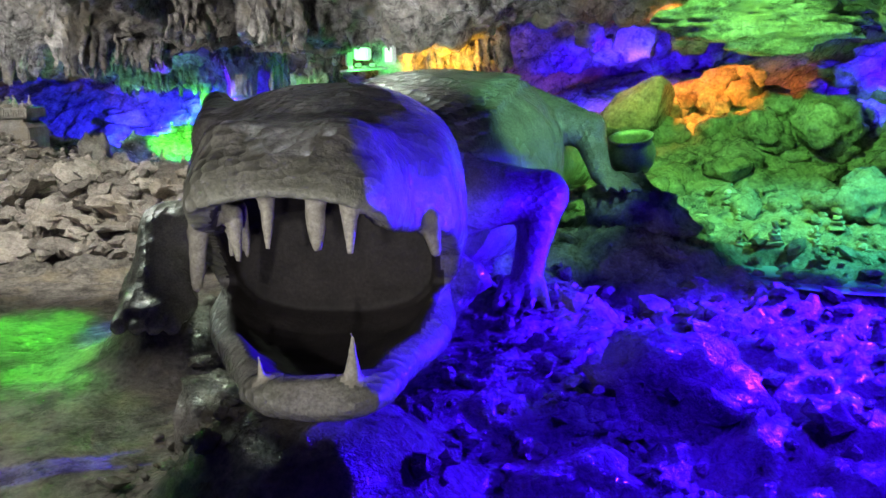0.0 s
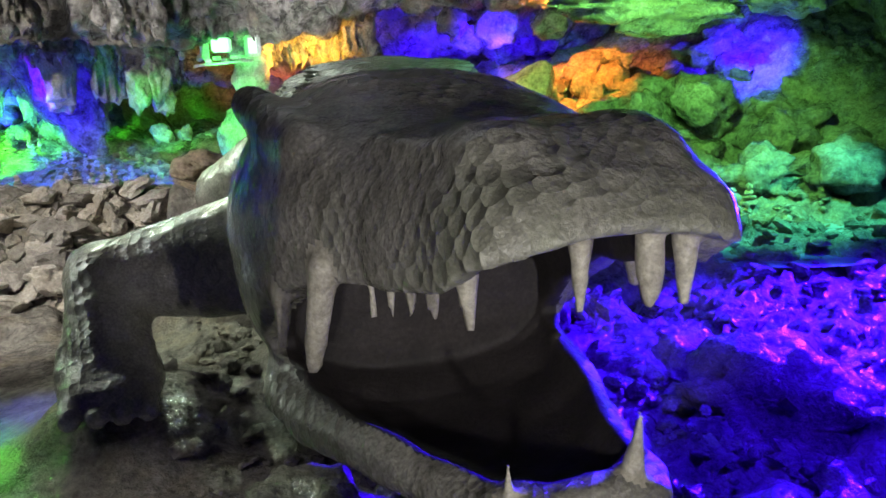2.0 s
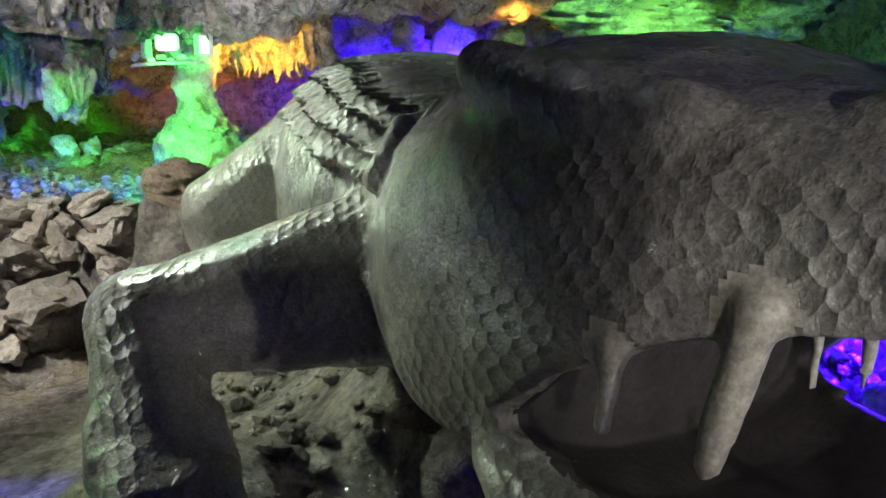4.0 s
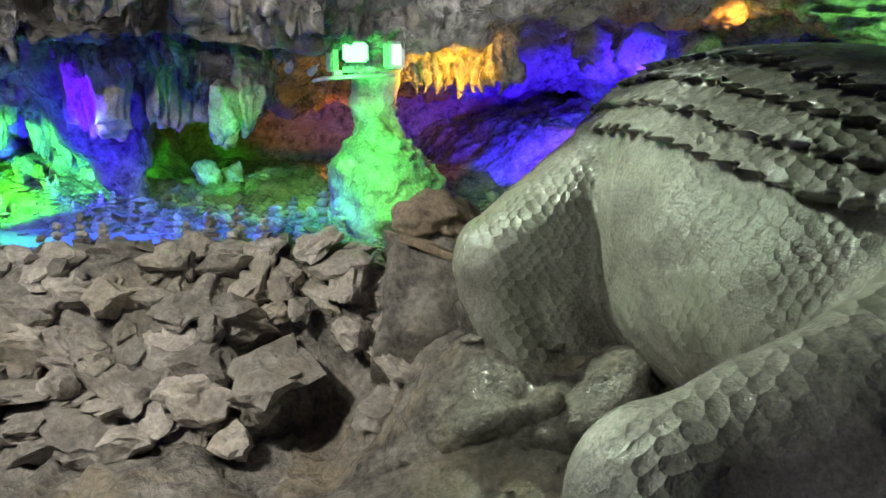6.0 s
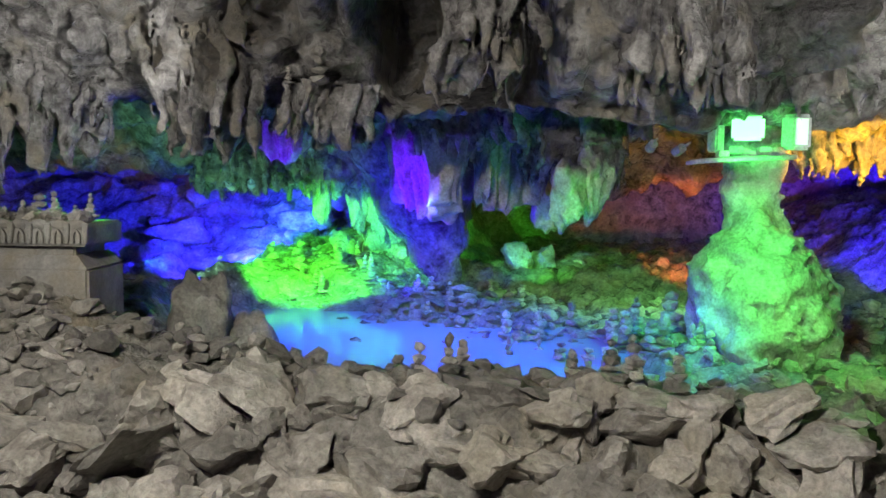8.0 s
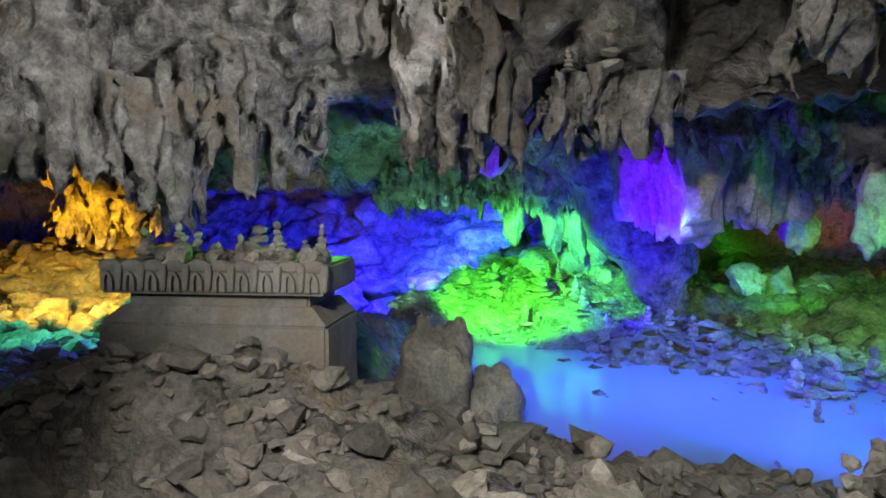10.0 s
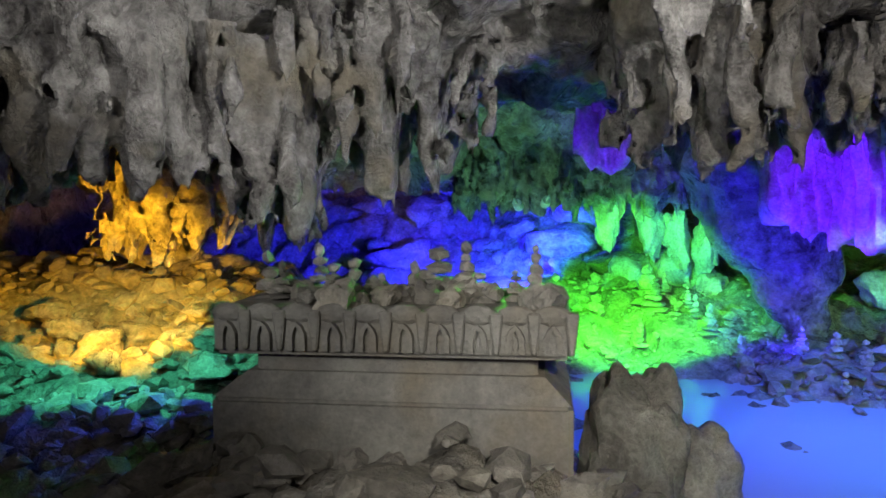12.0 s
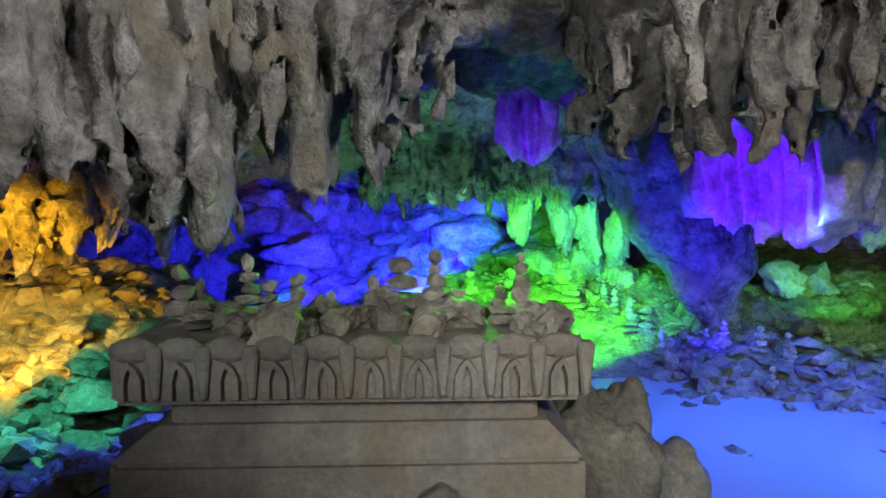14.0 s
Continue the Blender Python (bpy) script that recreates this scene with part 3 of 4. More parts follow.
def statue_field(p):
    y = p[:, 1]
    d = loft(p, UPPER, 2.9 - 0.5 * sm(2.7, 3.3, y))
    # overlapping rows of armour plates along the back
    cx, hw, lo, top = station(y, UPPER)
    on = sm(4.0, 4.08, y) * (1 - sm(6.6, 6.8, y))
    k = 0.75 + 0.25 * sm(4.0, 5.0, y)
    wave = 0.012 * np.abs(np.sin(y * 30))
    edges = [top - k * drop + wave for drop in (0.31, 0.215, 0.125, 0.05)] + [top + 0.3]
    near = p[:, 0] < cx + 0.55
    for low, high in zip(edges, edges[1:]):
        u = (p[:, 2] - low) / np.maximum(np.minimum(high, top) - low, 0.02)
        d = d - on * near * np.where((u > 0) & (p[:, 2] < high), 0.052 * (1 - 0.85 * np.clip(u, 0, 1)), 0)
    # blunt ends of the plate rows over the shoulder
    for a, b in (((-0.86, 4.0, 1.17), (-0.72, 4.12, 1.33)), ((-0.82, 3.86, 1.24), (-0.66, 3.96, 1.38)), ((-0.72, 3.74, 1.33), (-0.55, 3.86, 1.43))):
        d = join(d, capsule(p, a, b, 0.05, 0.045), 0.02)
    d = join(d, capsule(p, (0.45, 6.5, 0.95), (1.2, 7.4, 0.8), 0.45, 0.3), 0.15)
    # left fore leg
    d = join(d, capsule(p, (-0.72, 4.2, 0.8), (-1.53, 4.2, 0.74), 0.33, 0.155), 0.06)
    d = join(d, capsule(p, (-1.56, 4.2, 0.73), (-1.56, 3.98, 0.42), 0.165, 0.185), 0.05)
    d = join(d, ball(p, (-1.54, 3.9, 0.38), (0.2, 0.2, 0.11)), 0.06)
    for k in range(4):
        d = join(d, capsule(p, (-1.67 + 0.085 * k, 3.84, 0.38), (-1.68 + 0.095 * k, 3.7, 0.33), 0.052, 0.042), 0.02)
    for k in range(3):
        d = join(d, capsule(p, (-1.7, 3.99 - 0.035 * k, 0.5 - 0.03 * k), (-1.42, 3.96 - 0.035 * k, 0.5 - 0.03 * k), 0.06, 0.06), 0.008)
    # right fore leg
    d = join(d, capsule(p, (0.0, 4.3, 0.92), (0.6, 4.3, 0.93), 0.26, 0.12), 0.08)
    d = join(d, capsule(p, (0.6, 4.3, 0.93), (0.48, 4.15, 0.45), 0.13, 0.085), 0.05)
    for k in range(4):
        d = join(d, capsule(p, (0.38 + 0.06 * k, 4.13, 0.44), (0.32 + 0.09 * k, 3.97, 0.36), 0.045, 0.03), 0.03)
    # hind legs
    d = join(d, capsule(p, (-0.5, 5.95, 1.02), (-1.0, 6.0, 0.8), 0.36, 0.22), 0.03)
    d = join(d, capsule(p, (-1.02, 5.98, 0.68), (-1.0, 5.84, 0.44), 0.17, 0.11), 0.04)
    d = join(d, capsule(p, (0.6, 5.95, 1.3), (1.12, 5.8, 1.2), 0.26, 0.13), 0.06)
    d = join(d, capsule(p, (1.12, 5.8, 1.18), (1.2, 5.62, 0.88), 0.13, 0.075), 0.05)
    for k in range(4):
        d = join(d, capsule(p, (1.2 + 0.04 * k, 5.6, 0.86), (1.2 + 0.08 * k, 5.42, 0.79), 0.04, 0.025), 0.03)
    d = join(d, capsule(p, (-0.82, 5.95, 0.85), (-0.75, 5.9, 0.5), 0.24, 0.2), 0.05)
    # brow ridges, crease before them and nostrils
    d = join(d, capsule(p, (-0.84, 2.75, 1.4), (-0.93, 3.2, 1.48), 0.05, 0.06), 0.08)
    for x in (-0.56, -0.26):
        d = join(d, ball(p, (x, 2.12, 1.43), (0.08, 0.12, 0.05)), 0.04)
        d = carve(d, ball(p, (x - 0.045 if x < -0.4 else x + 0.045, 2.15, 1.41), (0.05, 0.07, 0.035)), 0.02)
    for a, b in (((-0.69, 2.5, 1.4), (-0.6, 2.1, 1.42)), ((-0.16, 2.5, 1.4), (-0.22, 2.1, 1.42))):
        d = join(d, capsule(p, a, b, 0.03, 0.03), 0.03)
    d = join(d, loft(p, JAW, 2.6), 0.02)
    d = carve(d, mouth_field(p), 0.02)
    return join(d, teeth_field(p), 0.008)


def build_statue():
    # the head is cut finer than the trunk behind it
    v, f = surface(statue_field, (-1.2, 1.8, 0.3), (0.3, 3.626, 1.75), 0.014)
    v2, f2 = surface(statue_field, (-1.95, 3.58, 0.1), (1.75, 7.8, 1.9), 0.02)
    v, f = np.concatenate([v, v2]), np.concatenate([f, f2 + len(v)])
    me = bpy.data.meshes.new("reptile_statue")
    me.from_pydata(v.tolist(), [], f.tolist())
    me.update()
    nrm = np.empty(len(v) * 3)
    me.vertices.foreach_get("normal", nrm)
    nrm = nrm.reshape(-1, 3)
    v = v + nrm * (0.012 * fbm(v, 3.5, 4))[:, None]
    me.vertices.foreach_set("co", v.ravel())
    centre = v[f].mean(1)
    # faces of the mouth hollow, which take the painted shade
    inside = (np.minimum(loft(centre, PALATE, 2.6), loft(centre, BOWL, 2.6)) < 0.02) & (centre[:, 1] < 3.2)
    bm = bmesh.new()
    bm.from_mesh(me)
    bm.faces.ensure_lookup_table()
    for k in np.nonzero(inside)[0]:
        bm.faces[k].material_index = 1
    for k in np.nonzero(teeth_field(centre) < 0.016)[0]:
        bm.faces[k].material_index = 2
    for fc in bm.faces:
        fc.smooth = True
    bm.to_mesh(me)
    bm.free()
    for m in (CEMENT, MOUTH_SHADE, TOOTH):
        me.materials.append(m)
    tagged(new("reptile_statue", me), "huge scaly grey cement reptile statue with open toothed mouth on rock", "statue")


build_statue()


# ---- still water ----
def sheet_of_water(name, cx, cy, rx, ry, z, label):
    bm = bmesh.new()
    n = 48
    ring = [bm.verts.new((cx + rx * math.cos(2 * math.pi * k / n), cy + ry * math.sin(2 * math.pi * k / n), z)) for k in range(n)]
    bm.faces.new(ring)
    return solid(name, bm, WATER, label, "water", kind="structure")


sheet_of_water("pool_water", -3.2, 9.6, 1.9, 1.7, 0.45, "still shallow pool between stone banks")
sheet_of_water("stream_water", 3.2, 5.6, 1.3, 0.95, 0.2, "shallow stream water over rock")


# ---- stalagmite mound with its column ----
def mound_field(p):
    d = ball(p, (-0.6, 9.15, 0.78), (0.41, 0.4, 0.56))
    d = join(d, capsule(p, (-0.62, 9.22, 1.15), (-0.63, 9.25, 1.4), 0.22, 0.15), 0.05)
    d = join(d, capsule(p, (-0.63, 9.25, 1.4), (-0.58, 9.25, 2.3), 0.15, 0.26), 0.05)
    d = join(d, ball(p, (-0.24, 9.15, 0.66), (0.16, 0.22, 0.36)), 0.03)
    d = join(d, ball(p, (-0.72, 8.8, 0.6), (0.16, 0.12, 0.15)), 0.02)
    d1, d2, who = cells(p, 17)
    return d + 0.05 * fbm(p, 6, 2) - 0.06 * np.clip(d2 - d1, 0, 0.6) + 0.015 * fbm(p, 15, 2)


def rock_form(name, field, lo, hi, step, mat, label, category, kind=""):
    v, f = surface(field, lo, hi, step)
    # one soft pass takes the lattice steps out of the surface
    for _ in range(2):
        total, count = np.zeros_like(v), np.zeros(len(v))
        for k in range(4):
            np.add.at(total, f[:, k], v[f[:, (k + 1) % 4]])
            np.add.at(count, f[:, k], 1)
        v = 0.45 * v + 0.55 * total / np.maximum(count, 1)[:, None]
    return raw(name, v, f, mat, label, category, kind=kind)


rock_form("stalagmite", mound_field, (-1.3, 8.5, 0.2), (0.2, 9.8, 2.3), 0.02, FLOWSTONE, "rounded lumpy stalagmite mound joined to a column", "stalagmite")


def pillar_field(p):
    # a wedge, broad under the roof and narrow at its foot
    q = p * (1, 1.4, 1)
    d = capsule(q, (-2.48, 15.9, 0.4), (-2.72, 15.9, 1.4), 0.07, 0.42)
    d = join(d, capsule(q, (-2.72, 15.9, 1.4), (-2.9, 15.9, 2.1), 0.42, 0.62), 0.15)
    return d * 0.8 + 0.05 * fbm(p, 4, 3) + 0.03 * fbm(p * (1, 1, 0.25), 13, 3)


rock_form("rock_pillar", pillar_field, (-3.8, 10.7, 0.2), (-1.8, 12.0, 1.98), 0.025, LIMESTONE, "smooth limestone pillar widening upward to the roof", "pillar")


def curtain(name, a, b, top, low, ribs, label):
    """A hanging flowstone curtain from a to b in plan, with folds and a ragged lower edge."""
    a, b = np.array(a), np.array(b)
    mid, half = (a + b) / 2, np.linalg.norm(b - a) / 2
    along = (b - a) / (2 * half)
    across = np.array((-along[1], along[0]))

    def field(p):
        q = p[:, :2] - mid
        x, v = q @ along, q @ across
        u = x / half
        one = np.stack([x, x * 0, x * 0], 1)
        bottom = low + 0.04 * np.sin(11 * x + 1) + 0.1 * u * u + 0.05 * fbm(one, 12, 2)
        y = v - 0.05 * np.abs(np.sin(x * ribs + 1.5 * np.sin(x * 5))) - 0.025 * np.sin(x * ribs * 2.7) + 0.1 * u * u
        d = np.maximum(np.abs(y) - 0.09 - 0.12 * (p[:, 2] - low), np.abs(x) - half - 0.03 * fbm(p, 6, 2))
        d = np.maximum(d, bottom - p[:, 2])
        return d * 0.6 + 0.03 * fbm(p * (1, 1, 0.25), 13, 3)

    lo, hi = np.minimum(a, b) - 0.35, np.maximum(a, b) + 0.35
    rock_form(name, field, (lo[0], lo[1], low - 0.2), (hi[0], hi[1], top), 0.02, FLOWSTONE, label, "flowstone")


curtain("flowstone_curtain", (-2.84, 10.75), (-2.53, 9.75), 1.9, 1.29, 24, "wet ribbed flowstone curtain hanging from the roof")
curtain("flowstone_curtain", (-2.35, 10.3), (-1.9, 10.5), 2.0, 1.33, 22, "short ribbed flowstone curtain under a dark roof")
curtain("flowstone_drape", (-4.0, 10.7), (-3.74, 10.6), 2.05, 1.66, 30, "small wet flowstone drape hanging from the roof")


# ---- hanging rock in front of the pool ----
def hanging(name, seed, x0, x1, y0, low, top, drips, size, label, slope=0.0, knob=0.08):
    """A mass of hanging limestone with drips, folds and knobs along its lower edge."""
    rnd = random.Random(seed)
    cx, half = (x0 + x1) / 2, (x1 - x0) / 2
    rods = []
    for k in range(max(4, drips // 3)):
        u = rnd.uniform(-1, 1)
        x = cx + half * u
        y = y0 + rnd.uniform(-0.2, 0.12) + 0.14 * u * u
        r = size * rnd.uniform(0.7, 1.5)
        tip = low + (top - low) * 0.75 * rnd.random() ** 1.8 + 0.1 * abs(u)
        rods.append(((x - slope * 0.4, y + 0.14, top + 0.1), (x + slope * (top - tip) * 0.6, y, tip + r * 0.6), r * 1.35, r * 0.6))

    def field(p):
        q = p + 0.045 * np.stack([fbm(p + s, 4, 2) for s in (0, 7, 13)], 1)
        d = block(q, (cx, y0 + 0.3, (low + top) / 2 + 0.25), (half, 0.28, (top - low) / 2 + 0.3), 0.14)
        # long columns side by side, each ending at its own height
        c1, c2, who = cells(q * (1, 1, 0.11), 9)
        bottom = low + 0.02 + 0.3 * (top - low) * who ** 1.6 - 0.1 * np.clip(c2 - c1, 0, 0.8)
        d = np.maximum(d, (bottom - p[:, 2]) * 0.7)
        for a, b, ra, rb in rods:
            d = join(d, capsule(q, a, b, ra, rb), 0.02)
        f1, f2, wh1 = cells(q * (1, 1, 0.2), 21)
        e1, e2, wh2 = cells(p, 22)
        return d - 0.16 * np.clip(c2 - c1, 0, 0.6) - 0.06 * np.clip(f2 - f1, 0, 0.6) - 0.4 * knob * np.clip(e2 - e1, 0, 0.7) + 0.03 * fbm(p, 12, 4, 0.65) + 0.07

    rock_form(name, field, (x0 - 0.4, y0 - 0.6, low - 0.15), (x1 + 0.4, y0 + 0.75, top), 0.018, LIMESTONE, label, "stalactite")


hanging("stalactite_wall", 1, -6.5, -5.15, 7.75, 1.6, 2.7, 34, 0.055, "knobbly grey limestone face hanging from the cave roof", knob=0.12)
hanging("stalactite_drapery", 2, -5.05, -4.5, 8.15, 1.64, 2.7, 26, 0.05, "long folded grey stalactite drapery with pointed tips", slope=0.25, knob=0.03)
hanging("stalactite_lobe", 3, -5.2, -4.95, 8.05, 1.43, 2.0, 9, 0.06, "dark rounded lobe of hanging limestone", knob=0.1)
hanging("stalactite_mass", 4, -4.05, -3.62, 8.0, 1.62, 2.7, 30, 0.045, "dense nodular stalactite cluster, grey and wet", knob=0.1)
hanging("rock_ledge", 5, -3.55, -3.05, 8.15, 1.74, 2.0, 10, 0.05, "jutting limestone ledge under the cave roof", knob=0.12)
hanging("stalactite_lump", 6, -2.7, -2.35, 7.6, 1.93, 2.8, 7, 0.07, "pale pointed lump of hanging limestone", slope=0.4)
hanging("blunt_stalactite", 7, -1.85, -1.35, 7.55, 1.88, 2.9, 16, 0.08, "row of blunt pale stalactite columns", knob=0.06)
hanging("blunt_stalactite", 8, -1.2, -0.2, 8.3, 1.95, 2.8, 14, 0.08, "row of blunt grey stalactite columns", knob=0.08)
hanging("hanging_rock", 9, -0.45, 0.8, 9.3, 1.68, 2.4, 18, 0.09, "ragged hanging limestone above the far floor", knob=0.12)
hanging("hanging_rock", 10, -2.0, -1.3, 9.6, 1.52, 2.2, 12, 0.1, "ragged hanging limestone beside the curtain", knob=0.12)
hanging("hanging_rock", 11, -4.9, -3.3, 11.4, 1.42, 2.0, 24, 0.07, "low ragged limestone edge over the green bank", knob=0.12)
hanging("hanging_rock", 13, -3.0, -1.9, 9.65, 1.8, 2.3, 18, 0.08, "dark ragged limestone above the curtain", knob=0.12)
hanging("hanging_rock", 12, -6.3, -5.75, 9.2, 1.3, 1.75, 12, 0.08, "ragged limestone edge over the lit hollow", knob=0.12)


# ---- planter ----
def build_planter():
    base = tagged(new("planter"), "weathered concrete planter with arched relief band", "planter")
    base.location = (-4.575, 7.82, 0.7)

    def bx(name, lo, hi, bev=0.008, mat=CONCRETE):
        bm = bmesh.new()
        bmesh.ops.create_cube(bm, size=1)
        for v in bm.verts:
            v.co = Vector([lo[k] + (v.co[k] + 0.5) * (hi[k] - lo[k]) for k in range(3)])
        bmesh.ops.bevel(bm, geom=bm.edges[:], offset=bev, segments=2, affect="EDGES")
        return part(name, bm, mat, base)

    bx("plinth", (-0.41, -0.175, -0.15), (0.385, 0.22, 0.41), 0.012)
    bm = bmesh.new()
    lo4 = [bm.verts.new(c) for c in ((-0.405, -0.17, 0.408), (0.38, -0.17, 0.408), (0.38, 0.215, 0.408), (-0.405, 0.215, 0.408))]
    hi4 = [bm.verts.new(c) for c in ((-0.335, -0.14, 0.462), (0.325, -0.14, 0.462), (0.325, 0.2, 0.462), (-0.335, 0.2, 0.462))]
    for k in range(4):
        bm.faces.new((lo4[k], lo4[(k + 1) % 4], hi4[(k + 1) % 4], hi4[k]))
    bm.faces.new(hi4)
    part("sloped_shoulder", bm, CONCRETE, base)
    bx("neck", (-0.32, -0.125, 0.44), (0.31, 0.19, 0.51))
    bx("trough", (-0.40, -0.175, 0.505), (0.38, 0.22, 0.605), 0.01)
    # relief of pointed arches along the front, and rounded leaves between them along the rim
    n, wide = 10, 0.078

    def arch(w, h, t, d):
        bm = bmesh.new()
        prof = [(-w / 2, 0), (-w / 2, h * 0.55), (-w * 0.3, h * 0.82), (0, h), (w * 0.3, h * 0.82), (w / 2, h * 0.55), (w / 2, 0)]
        inner = [(x * (1 - 2 * t / w), z * (1 - t / h * 0.9)) for x, z in prof]
        rows = [[bm.verts.new((x, y, z)) for x, z in pr] for pr, y in ((prof, 0), (prof, -d), (inner, -d), (inner, 0))]
        for a, b in zip(rows, rows[1:]):
            for k in range(len(prof) - 1):
                bm.faces.new((a[k], a[k + 1], b[k + 1], b[k]))
        return bm

    first = part("arch_relief", arch(wide * 0.5, 0.062, 0.011, 0.016), CONCRETE, base)
    lobe = bmesh.new()
    bmesh.ops.create_icosphere(lobe, subdivisions=2, radius=0.5)
    for v in lobe.verts:
        v.co = Vector((v.co.x * 0.082, v.co.y * 0.034, v.co.z * 0.045))
    leaf = part("rim_leaf", lobe, CONCRETE, base)
    bm = bmesh.new()
    bmesh.ops.create_cube(bm, size=1)
    for v in bm.verts:
        v.co = Vector((v.co.x * (0.012 if v.co.z < 0 else 0.03), v.co.y * 0.036, v.co.z * 0.088))
    bmesh.ops.bevel(bm, geom=bm.edges[:], offset=0.004, segments=1, affect="EDGES")
    rib = part("rib", bm, CONCRETE, base)
    for k in range(n):
        x = -0.4 + wide * (k + 0.5)
        for src, loc in ((first, (x, -0.176, 0.52)), (leaf, (x, -0.17, 0.598)), (rib, (x + wide / 2, -0.172, 0.562))):
            ob = src if k == 0 else src.copy()
            if k:
                scene.collection.objects.link(ob)
            ob.location = loc
    return base


build_planter()


# ---- floodlight on its bracket at the column ----
def build_lamp():
    root = tagged(new("floodlight_fixture"), "lit floodlight box on a curved metal bracket at the column", "lamp")
    root.location, root.scale = (-0.88, 8.72, 1.76), (1.35, 1.35, 1.35)

    def bx(name, c, size, mat, parent, turn=0.0):
        bm = bmesh.new()
        bmesh.ops.create_cube(bm, size=1)
        for v in bm.verts:
            v.co = Vector((v.co.x * size[0], v.co.y * size[1], v.co.z * size[2]))
        bmesh.ops.bevel(bm, geom=bm.edges[:], offset=min(size) * 0.15, segments=2, affect="EDGES")
        ob = part(name, bm, mat, parent)
        ob.location, ob.rotation_euler = c, (0, 0, turn)
        return ob

    housing = bx("housing", (0.2, 0.0, 0.06), (0.1, 0.09, 0.15), METAL, root, 0.3)
    bx("lens", (-0.02, -0.05, 0.0), (0.06, 0.012, 0.11), GLOW, housing)
    bx("lamp_head", (-0.02, -0.02, 0.07), (0.13, 0.08, 0.1), GLOW, root, -0.4)
    bx("lamp_head", (-0.14, 0.02, 0.03), (0.05, 0.06, 0.12), METAL, root, 0.4)
    bx("bulb", (-0.22, -0.02, 0.09), (0.04, 0.04, 0.035), GLOW, root)
    for k in range(5):
        bx("clamp", (-0.12 + 0.06 * k, -0.01, -0.04 + 0.02 * (k % 2)), (0.045, 0.05, 0.03), METAL, root, 0.5 * k)
    bm = bmesh.new()
    n = 18
    rings = []
    for k in range(n + 1):
        a = math.pi * (1.0 + 0.75 * k / n)
        c = Vector((0.02 + 0.24 * math.cos(a), 0.12 + 0.2 * math.sin(a), -0.075 + 0.03 * k / n))
        rings.append([bm.verts.new(c + Vector((0.011 * math.cos(q) * math.cos(a), 0.011 * math.cos(q) * math.sin(a), 0.011 * math.sin(q)))) for q in np.arange(8) * math.pi / 4])
    for a, b in zip(rings, rings[1:]):
        for k in range(8):
            bm.faces.new((a[k], a[(k + 1) % 8], b[(k + 1) % 8], b[k]))
    part("bracket", bm, METAL, root)


build_lamp()


# ---- clay pot and carved stone head ----
def build_pot():
    prof = [(0.0, 0.0), (0.13, 0.0), (0.17, 0.06), (0.19, 0.14), (0.18, 0.21), (0.155, 0.25), (0.175, 0.275), (0.18, 0.29), (0.165, 0.292), (0.14, 0.25), (0.16, 0.15), (0.1, 0.04), (0.0, 0.03)]
    bm = bmesh.new()
    n = 32
    rings = [[bm.verts.new((r * math.cos(2 * math.pi * k / n), r * math.sin(2 * math.pi * k / n), z)) for k in range(n)] for r, z in prof]
    for a, b in zip(rings, rings[1:]):
        for k in range(n):
            bm.faces.new((a[k], a[(k + 1) % n], b[(k + 1) % n], b[k]))
    bmesh.ops.remove_doubles(bm, verts=bm.verts[:], dist=0.0005)
    ob = solid("pot", bm, POT, "wide dark clay pot leaning on a rock", "pot", smooth=True)
    ob.matrix_world = pose(1.55, 6.1, 0.85, 12, -10, 0)


build_pot()


def head_field(p):
    d = ball(p, (0.0, 0.0, 0.1), (0.17, 0.2, 0.12))
    d = join(d, ball(p, (-0.12, -0.1, 0.06), (0.1, 0.12, 0.08)), 0.05)
    d = join(d, capsule(p, (-0.1, -0.06, 0.16), (0.1, -0.08, 0.15), 0.04, 0.03), 0.03)
    for c in ((-0.08, -0.17, 0.11), (0.07, -0.18, 0.1)):
        d = carve(d, ball(p, c, (0.04, 0.05, 0.03)), 0.02)
    d1, d2, who = cells(p, 11)
    return d + 0.025 * fbm(p, 9, 3) - 0.02 * np.clip(d2 - d1, 0, 0.6)


v, f = surface(head_field, (-0.32, -0.32, -0.06), (0.28, 0.3, 0.3), 0.012)
stone_head = raw("skull_shaped_rock", v, f, BROWNSTONE, "weathered brown rock shaped like an animal skull", "rock")
stone_head.matrix_world = pose(-1.14, 6.42, 0.85, 0, 12, -15) @ Matrix.Diagonal((0.95, 0.9, 0.95, 1))
bm = bmesh.new()
bmesh.ops.create_cube(bm, size=1)
for v in bm.verts:
    v.co = Vector((v.co.x * 0.34, v.co.y * 0.1, v.co.z * 0.035))
bmesh.ops.bevel(bm, geom=bm.edges[:], offset=0.012, segments=2, affect="EDGES")
slat = solid("stone_slat", bm, BROWNSTONE, "pale flat splinter of stone under the skull-shaped rock", "stone")
slat.matrix_world = pose(-1.2, 6.27, 0.82, 5, 22, -20)


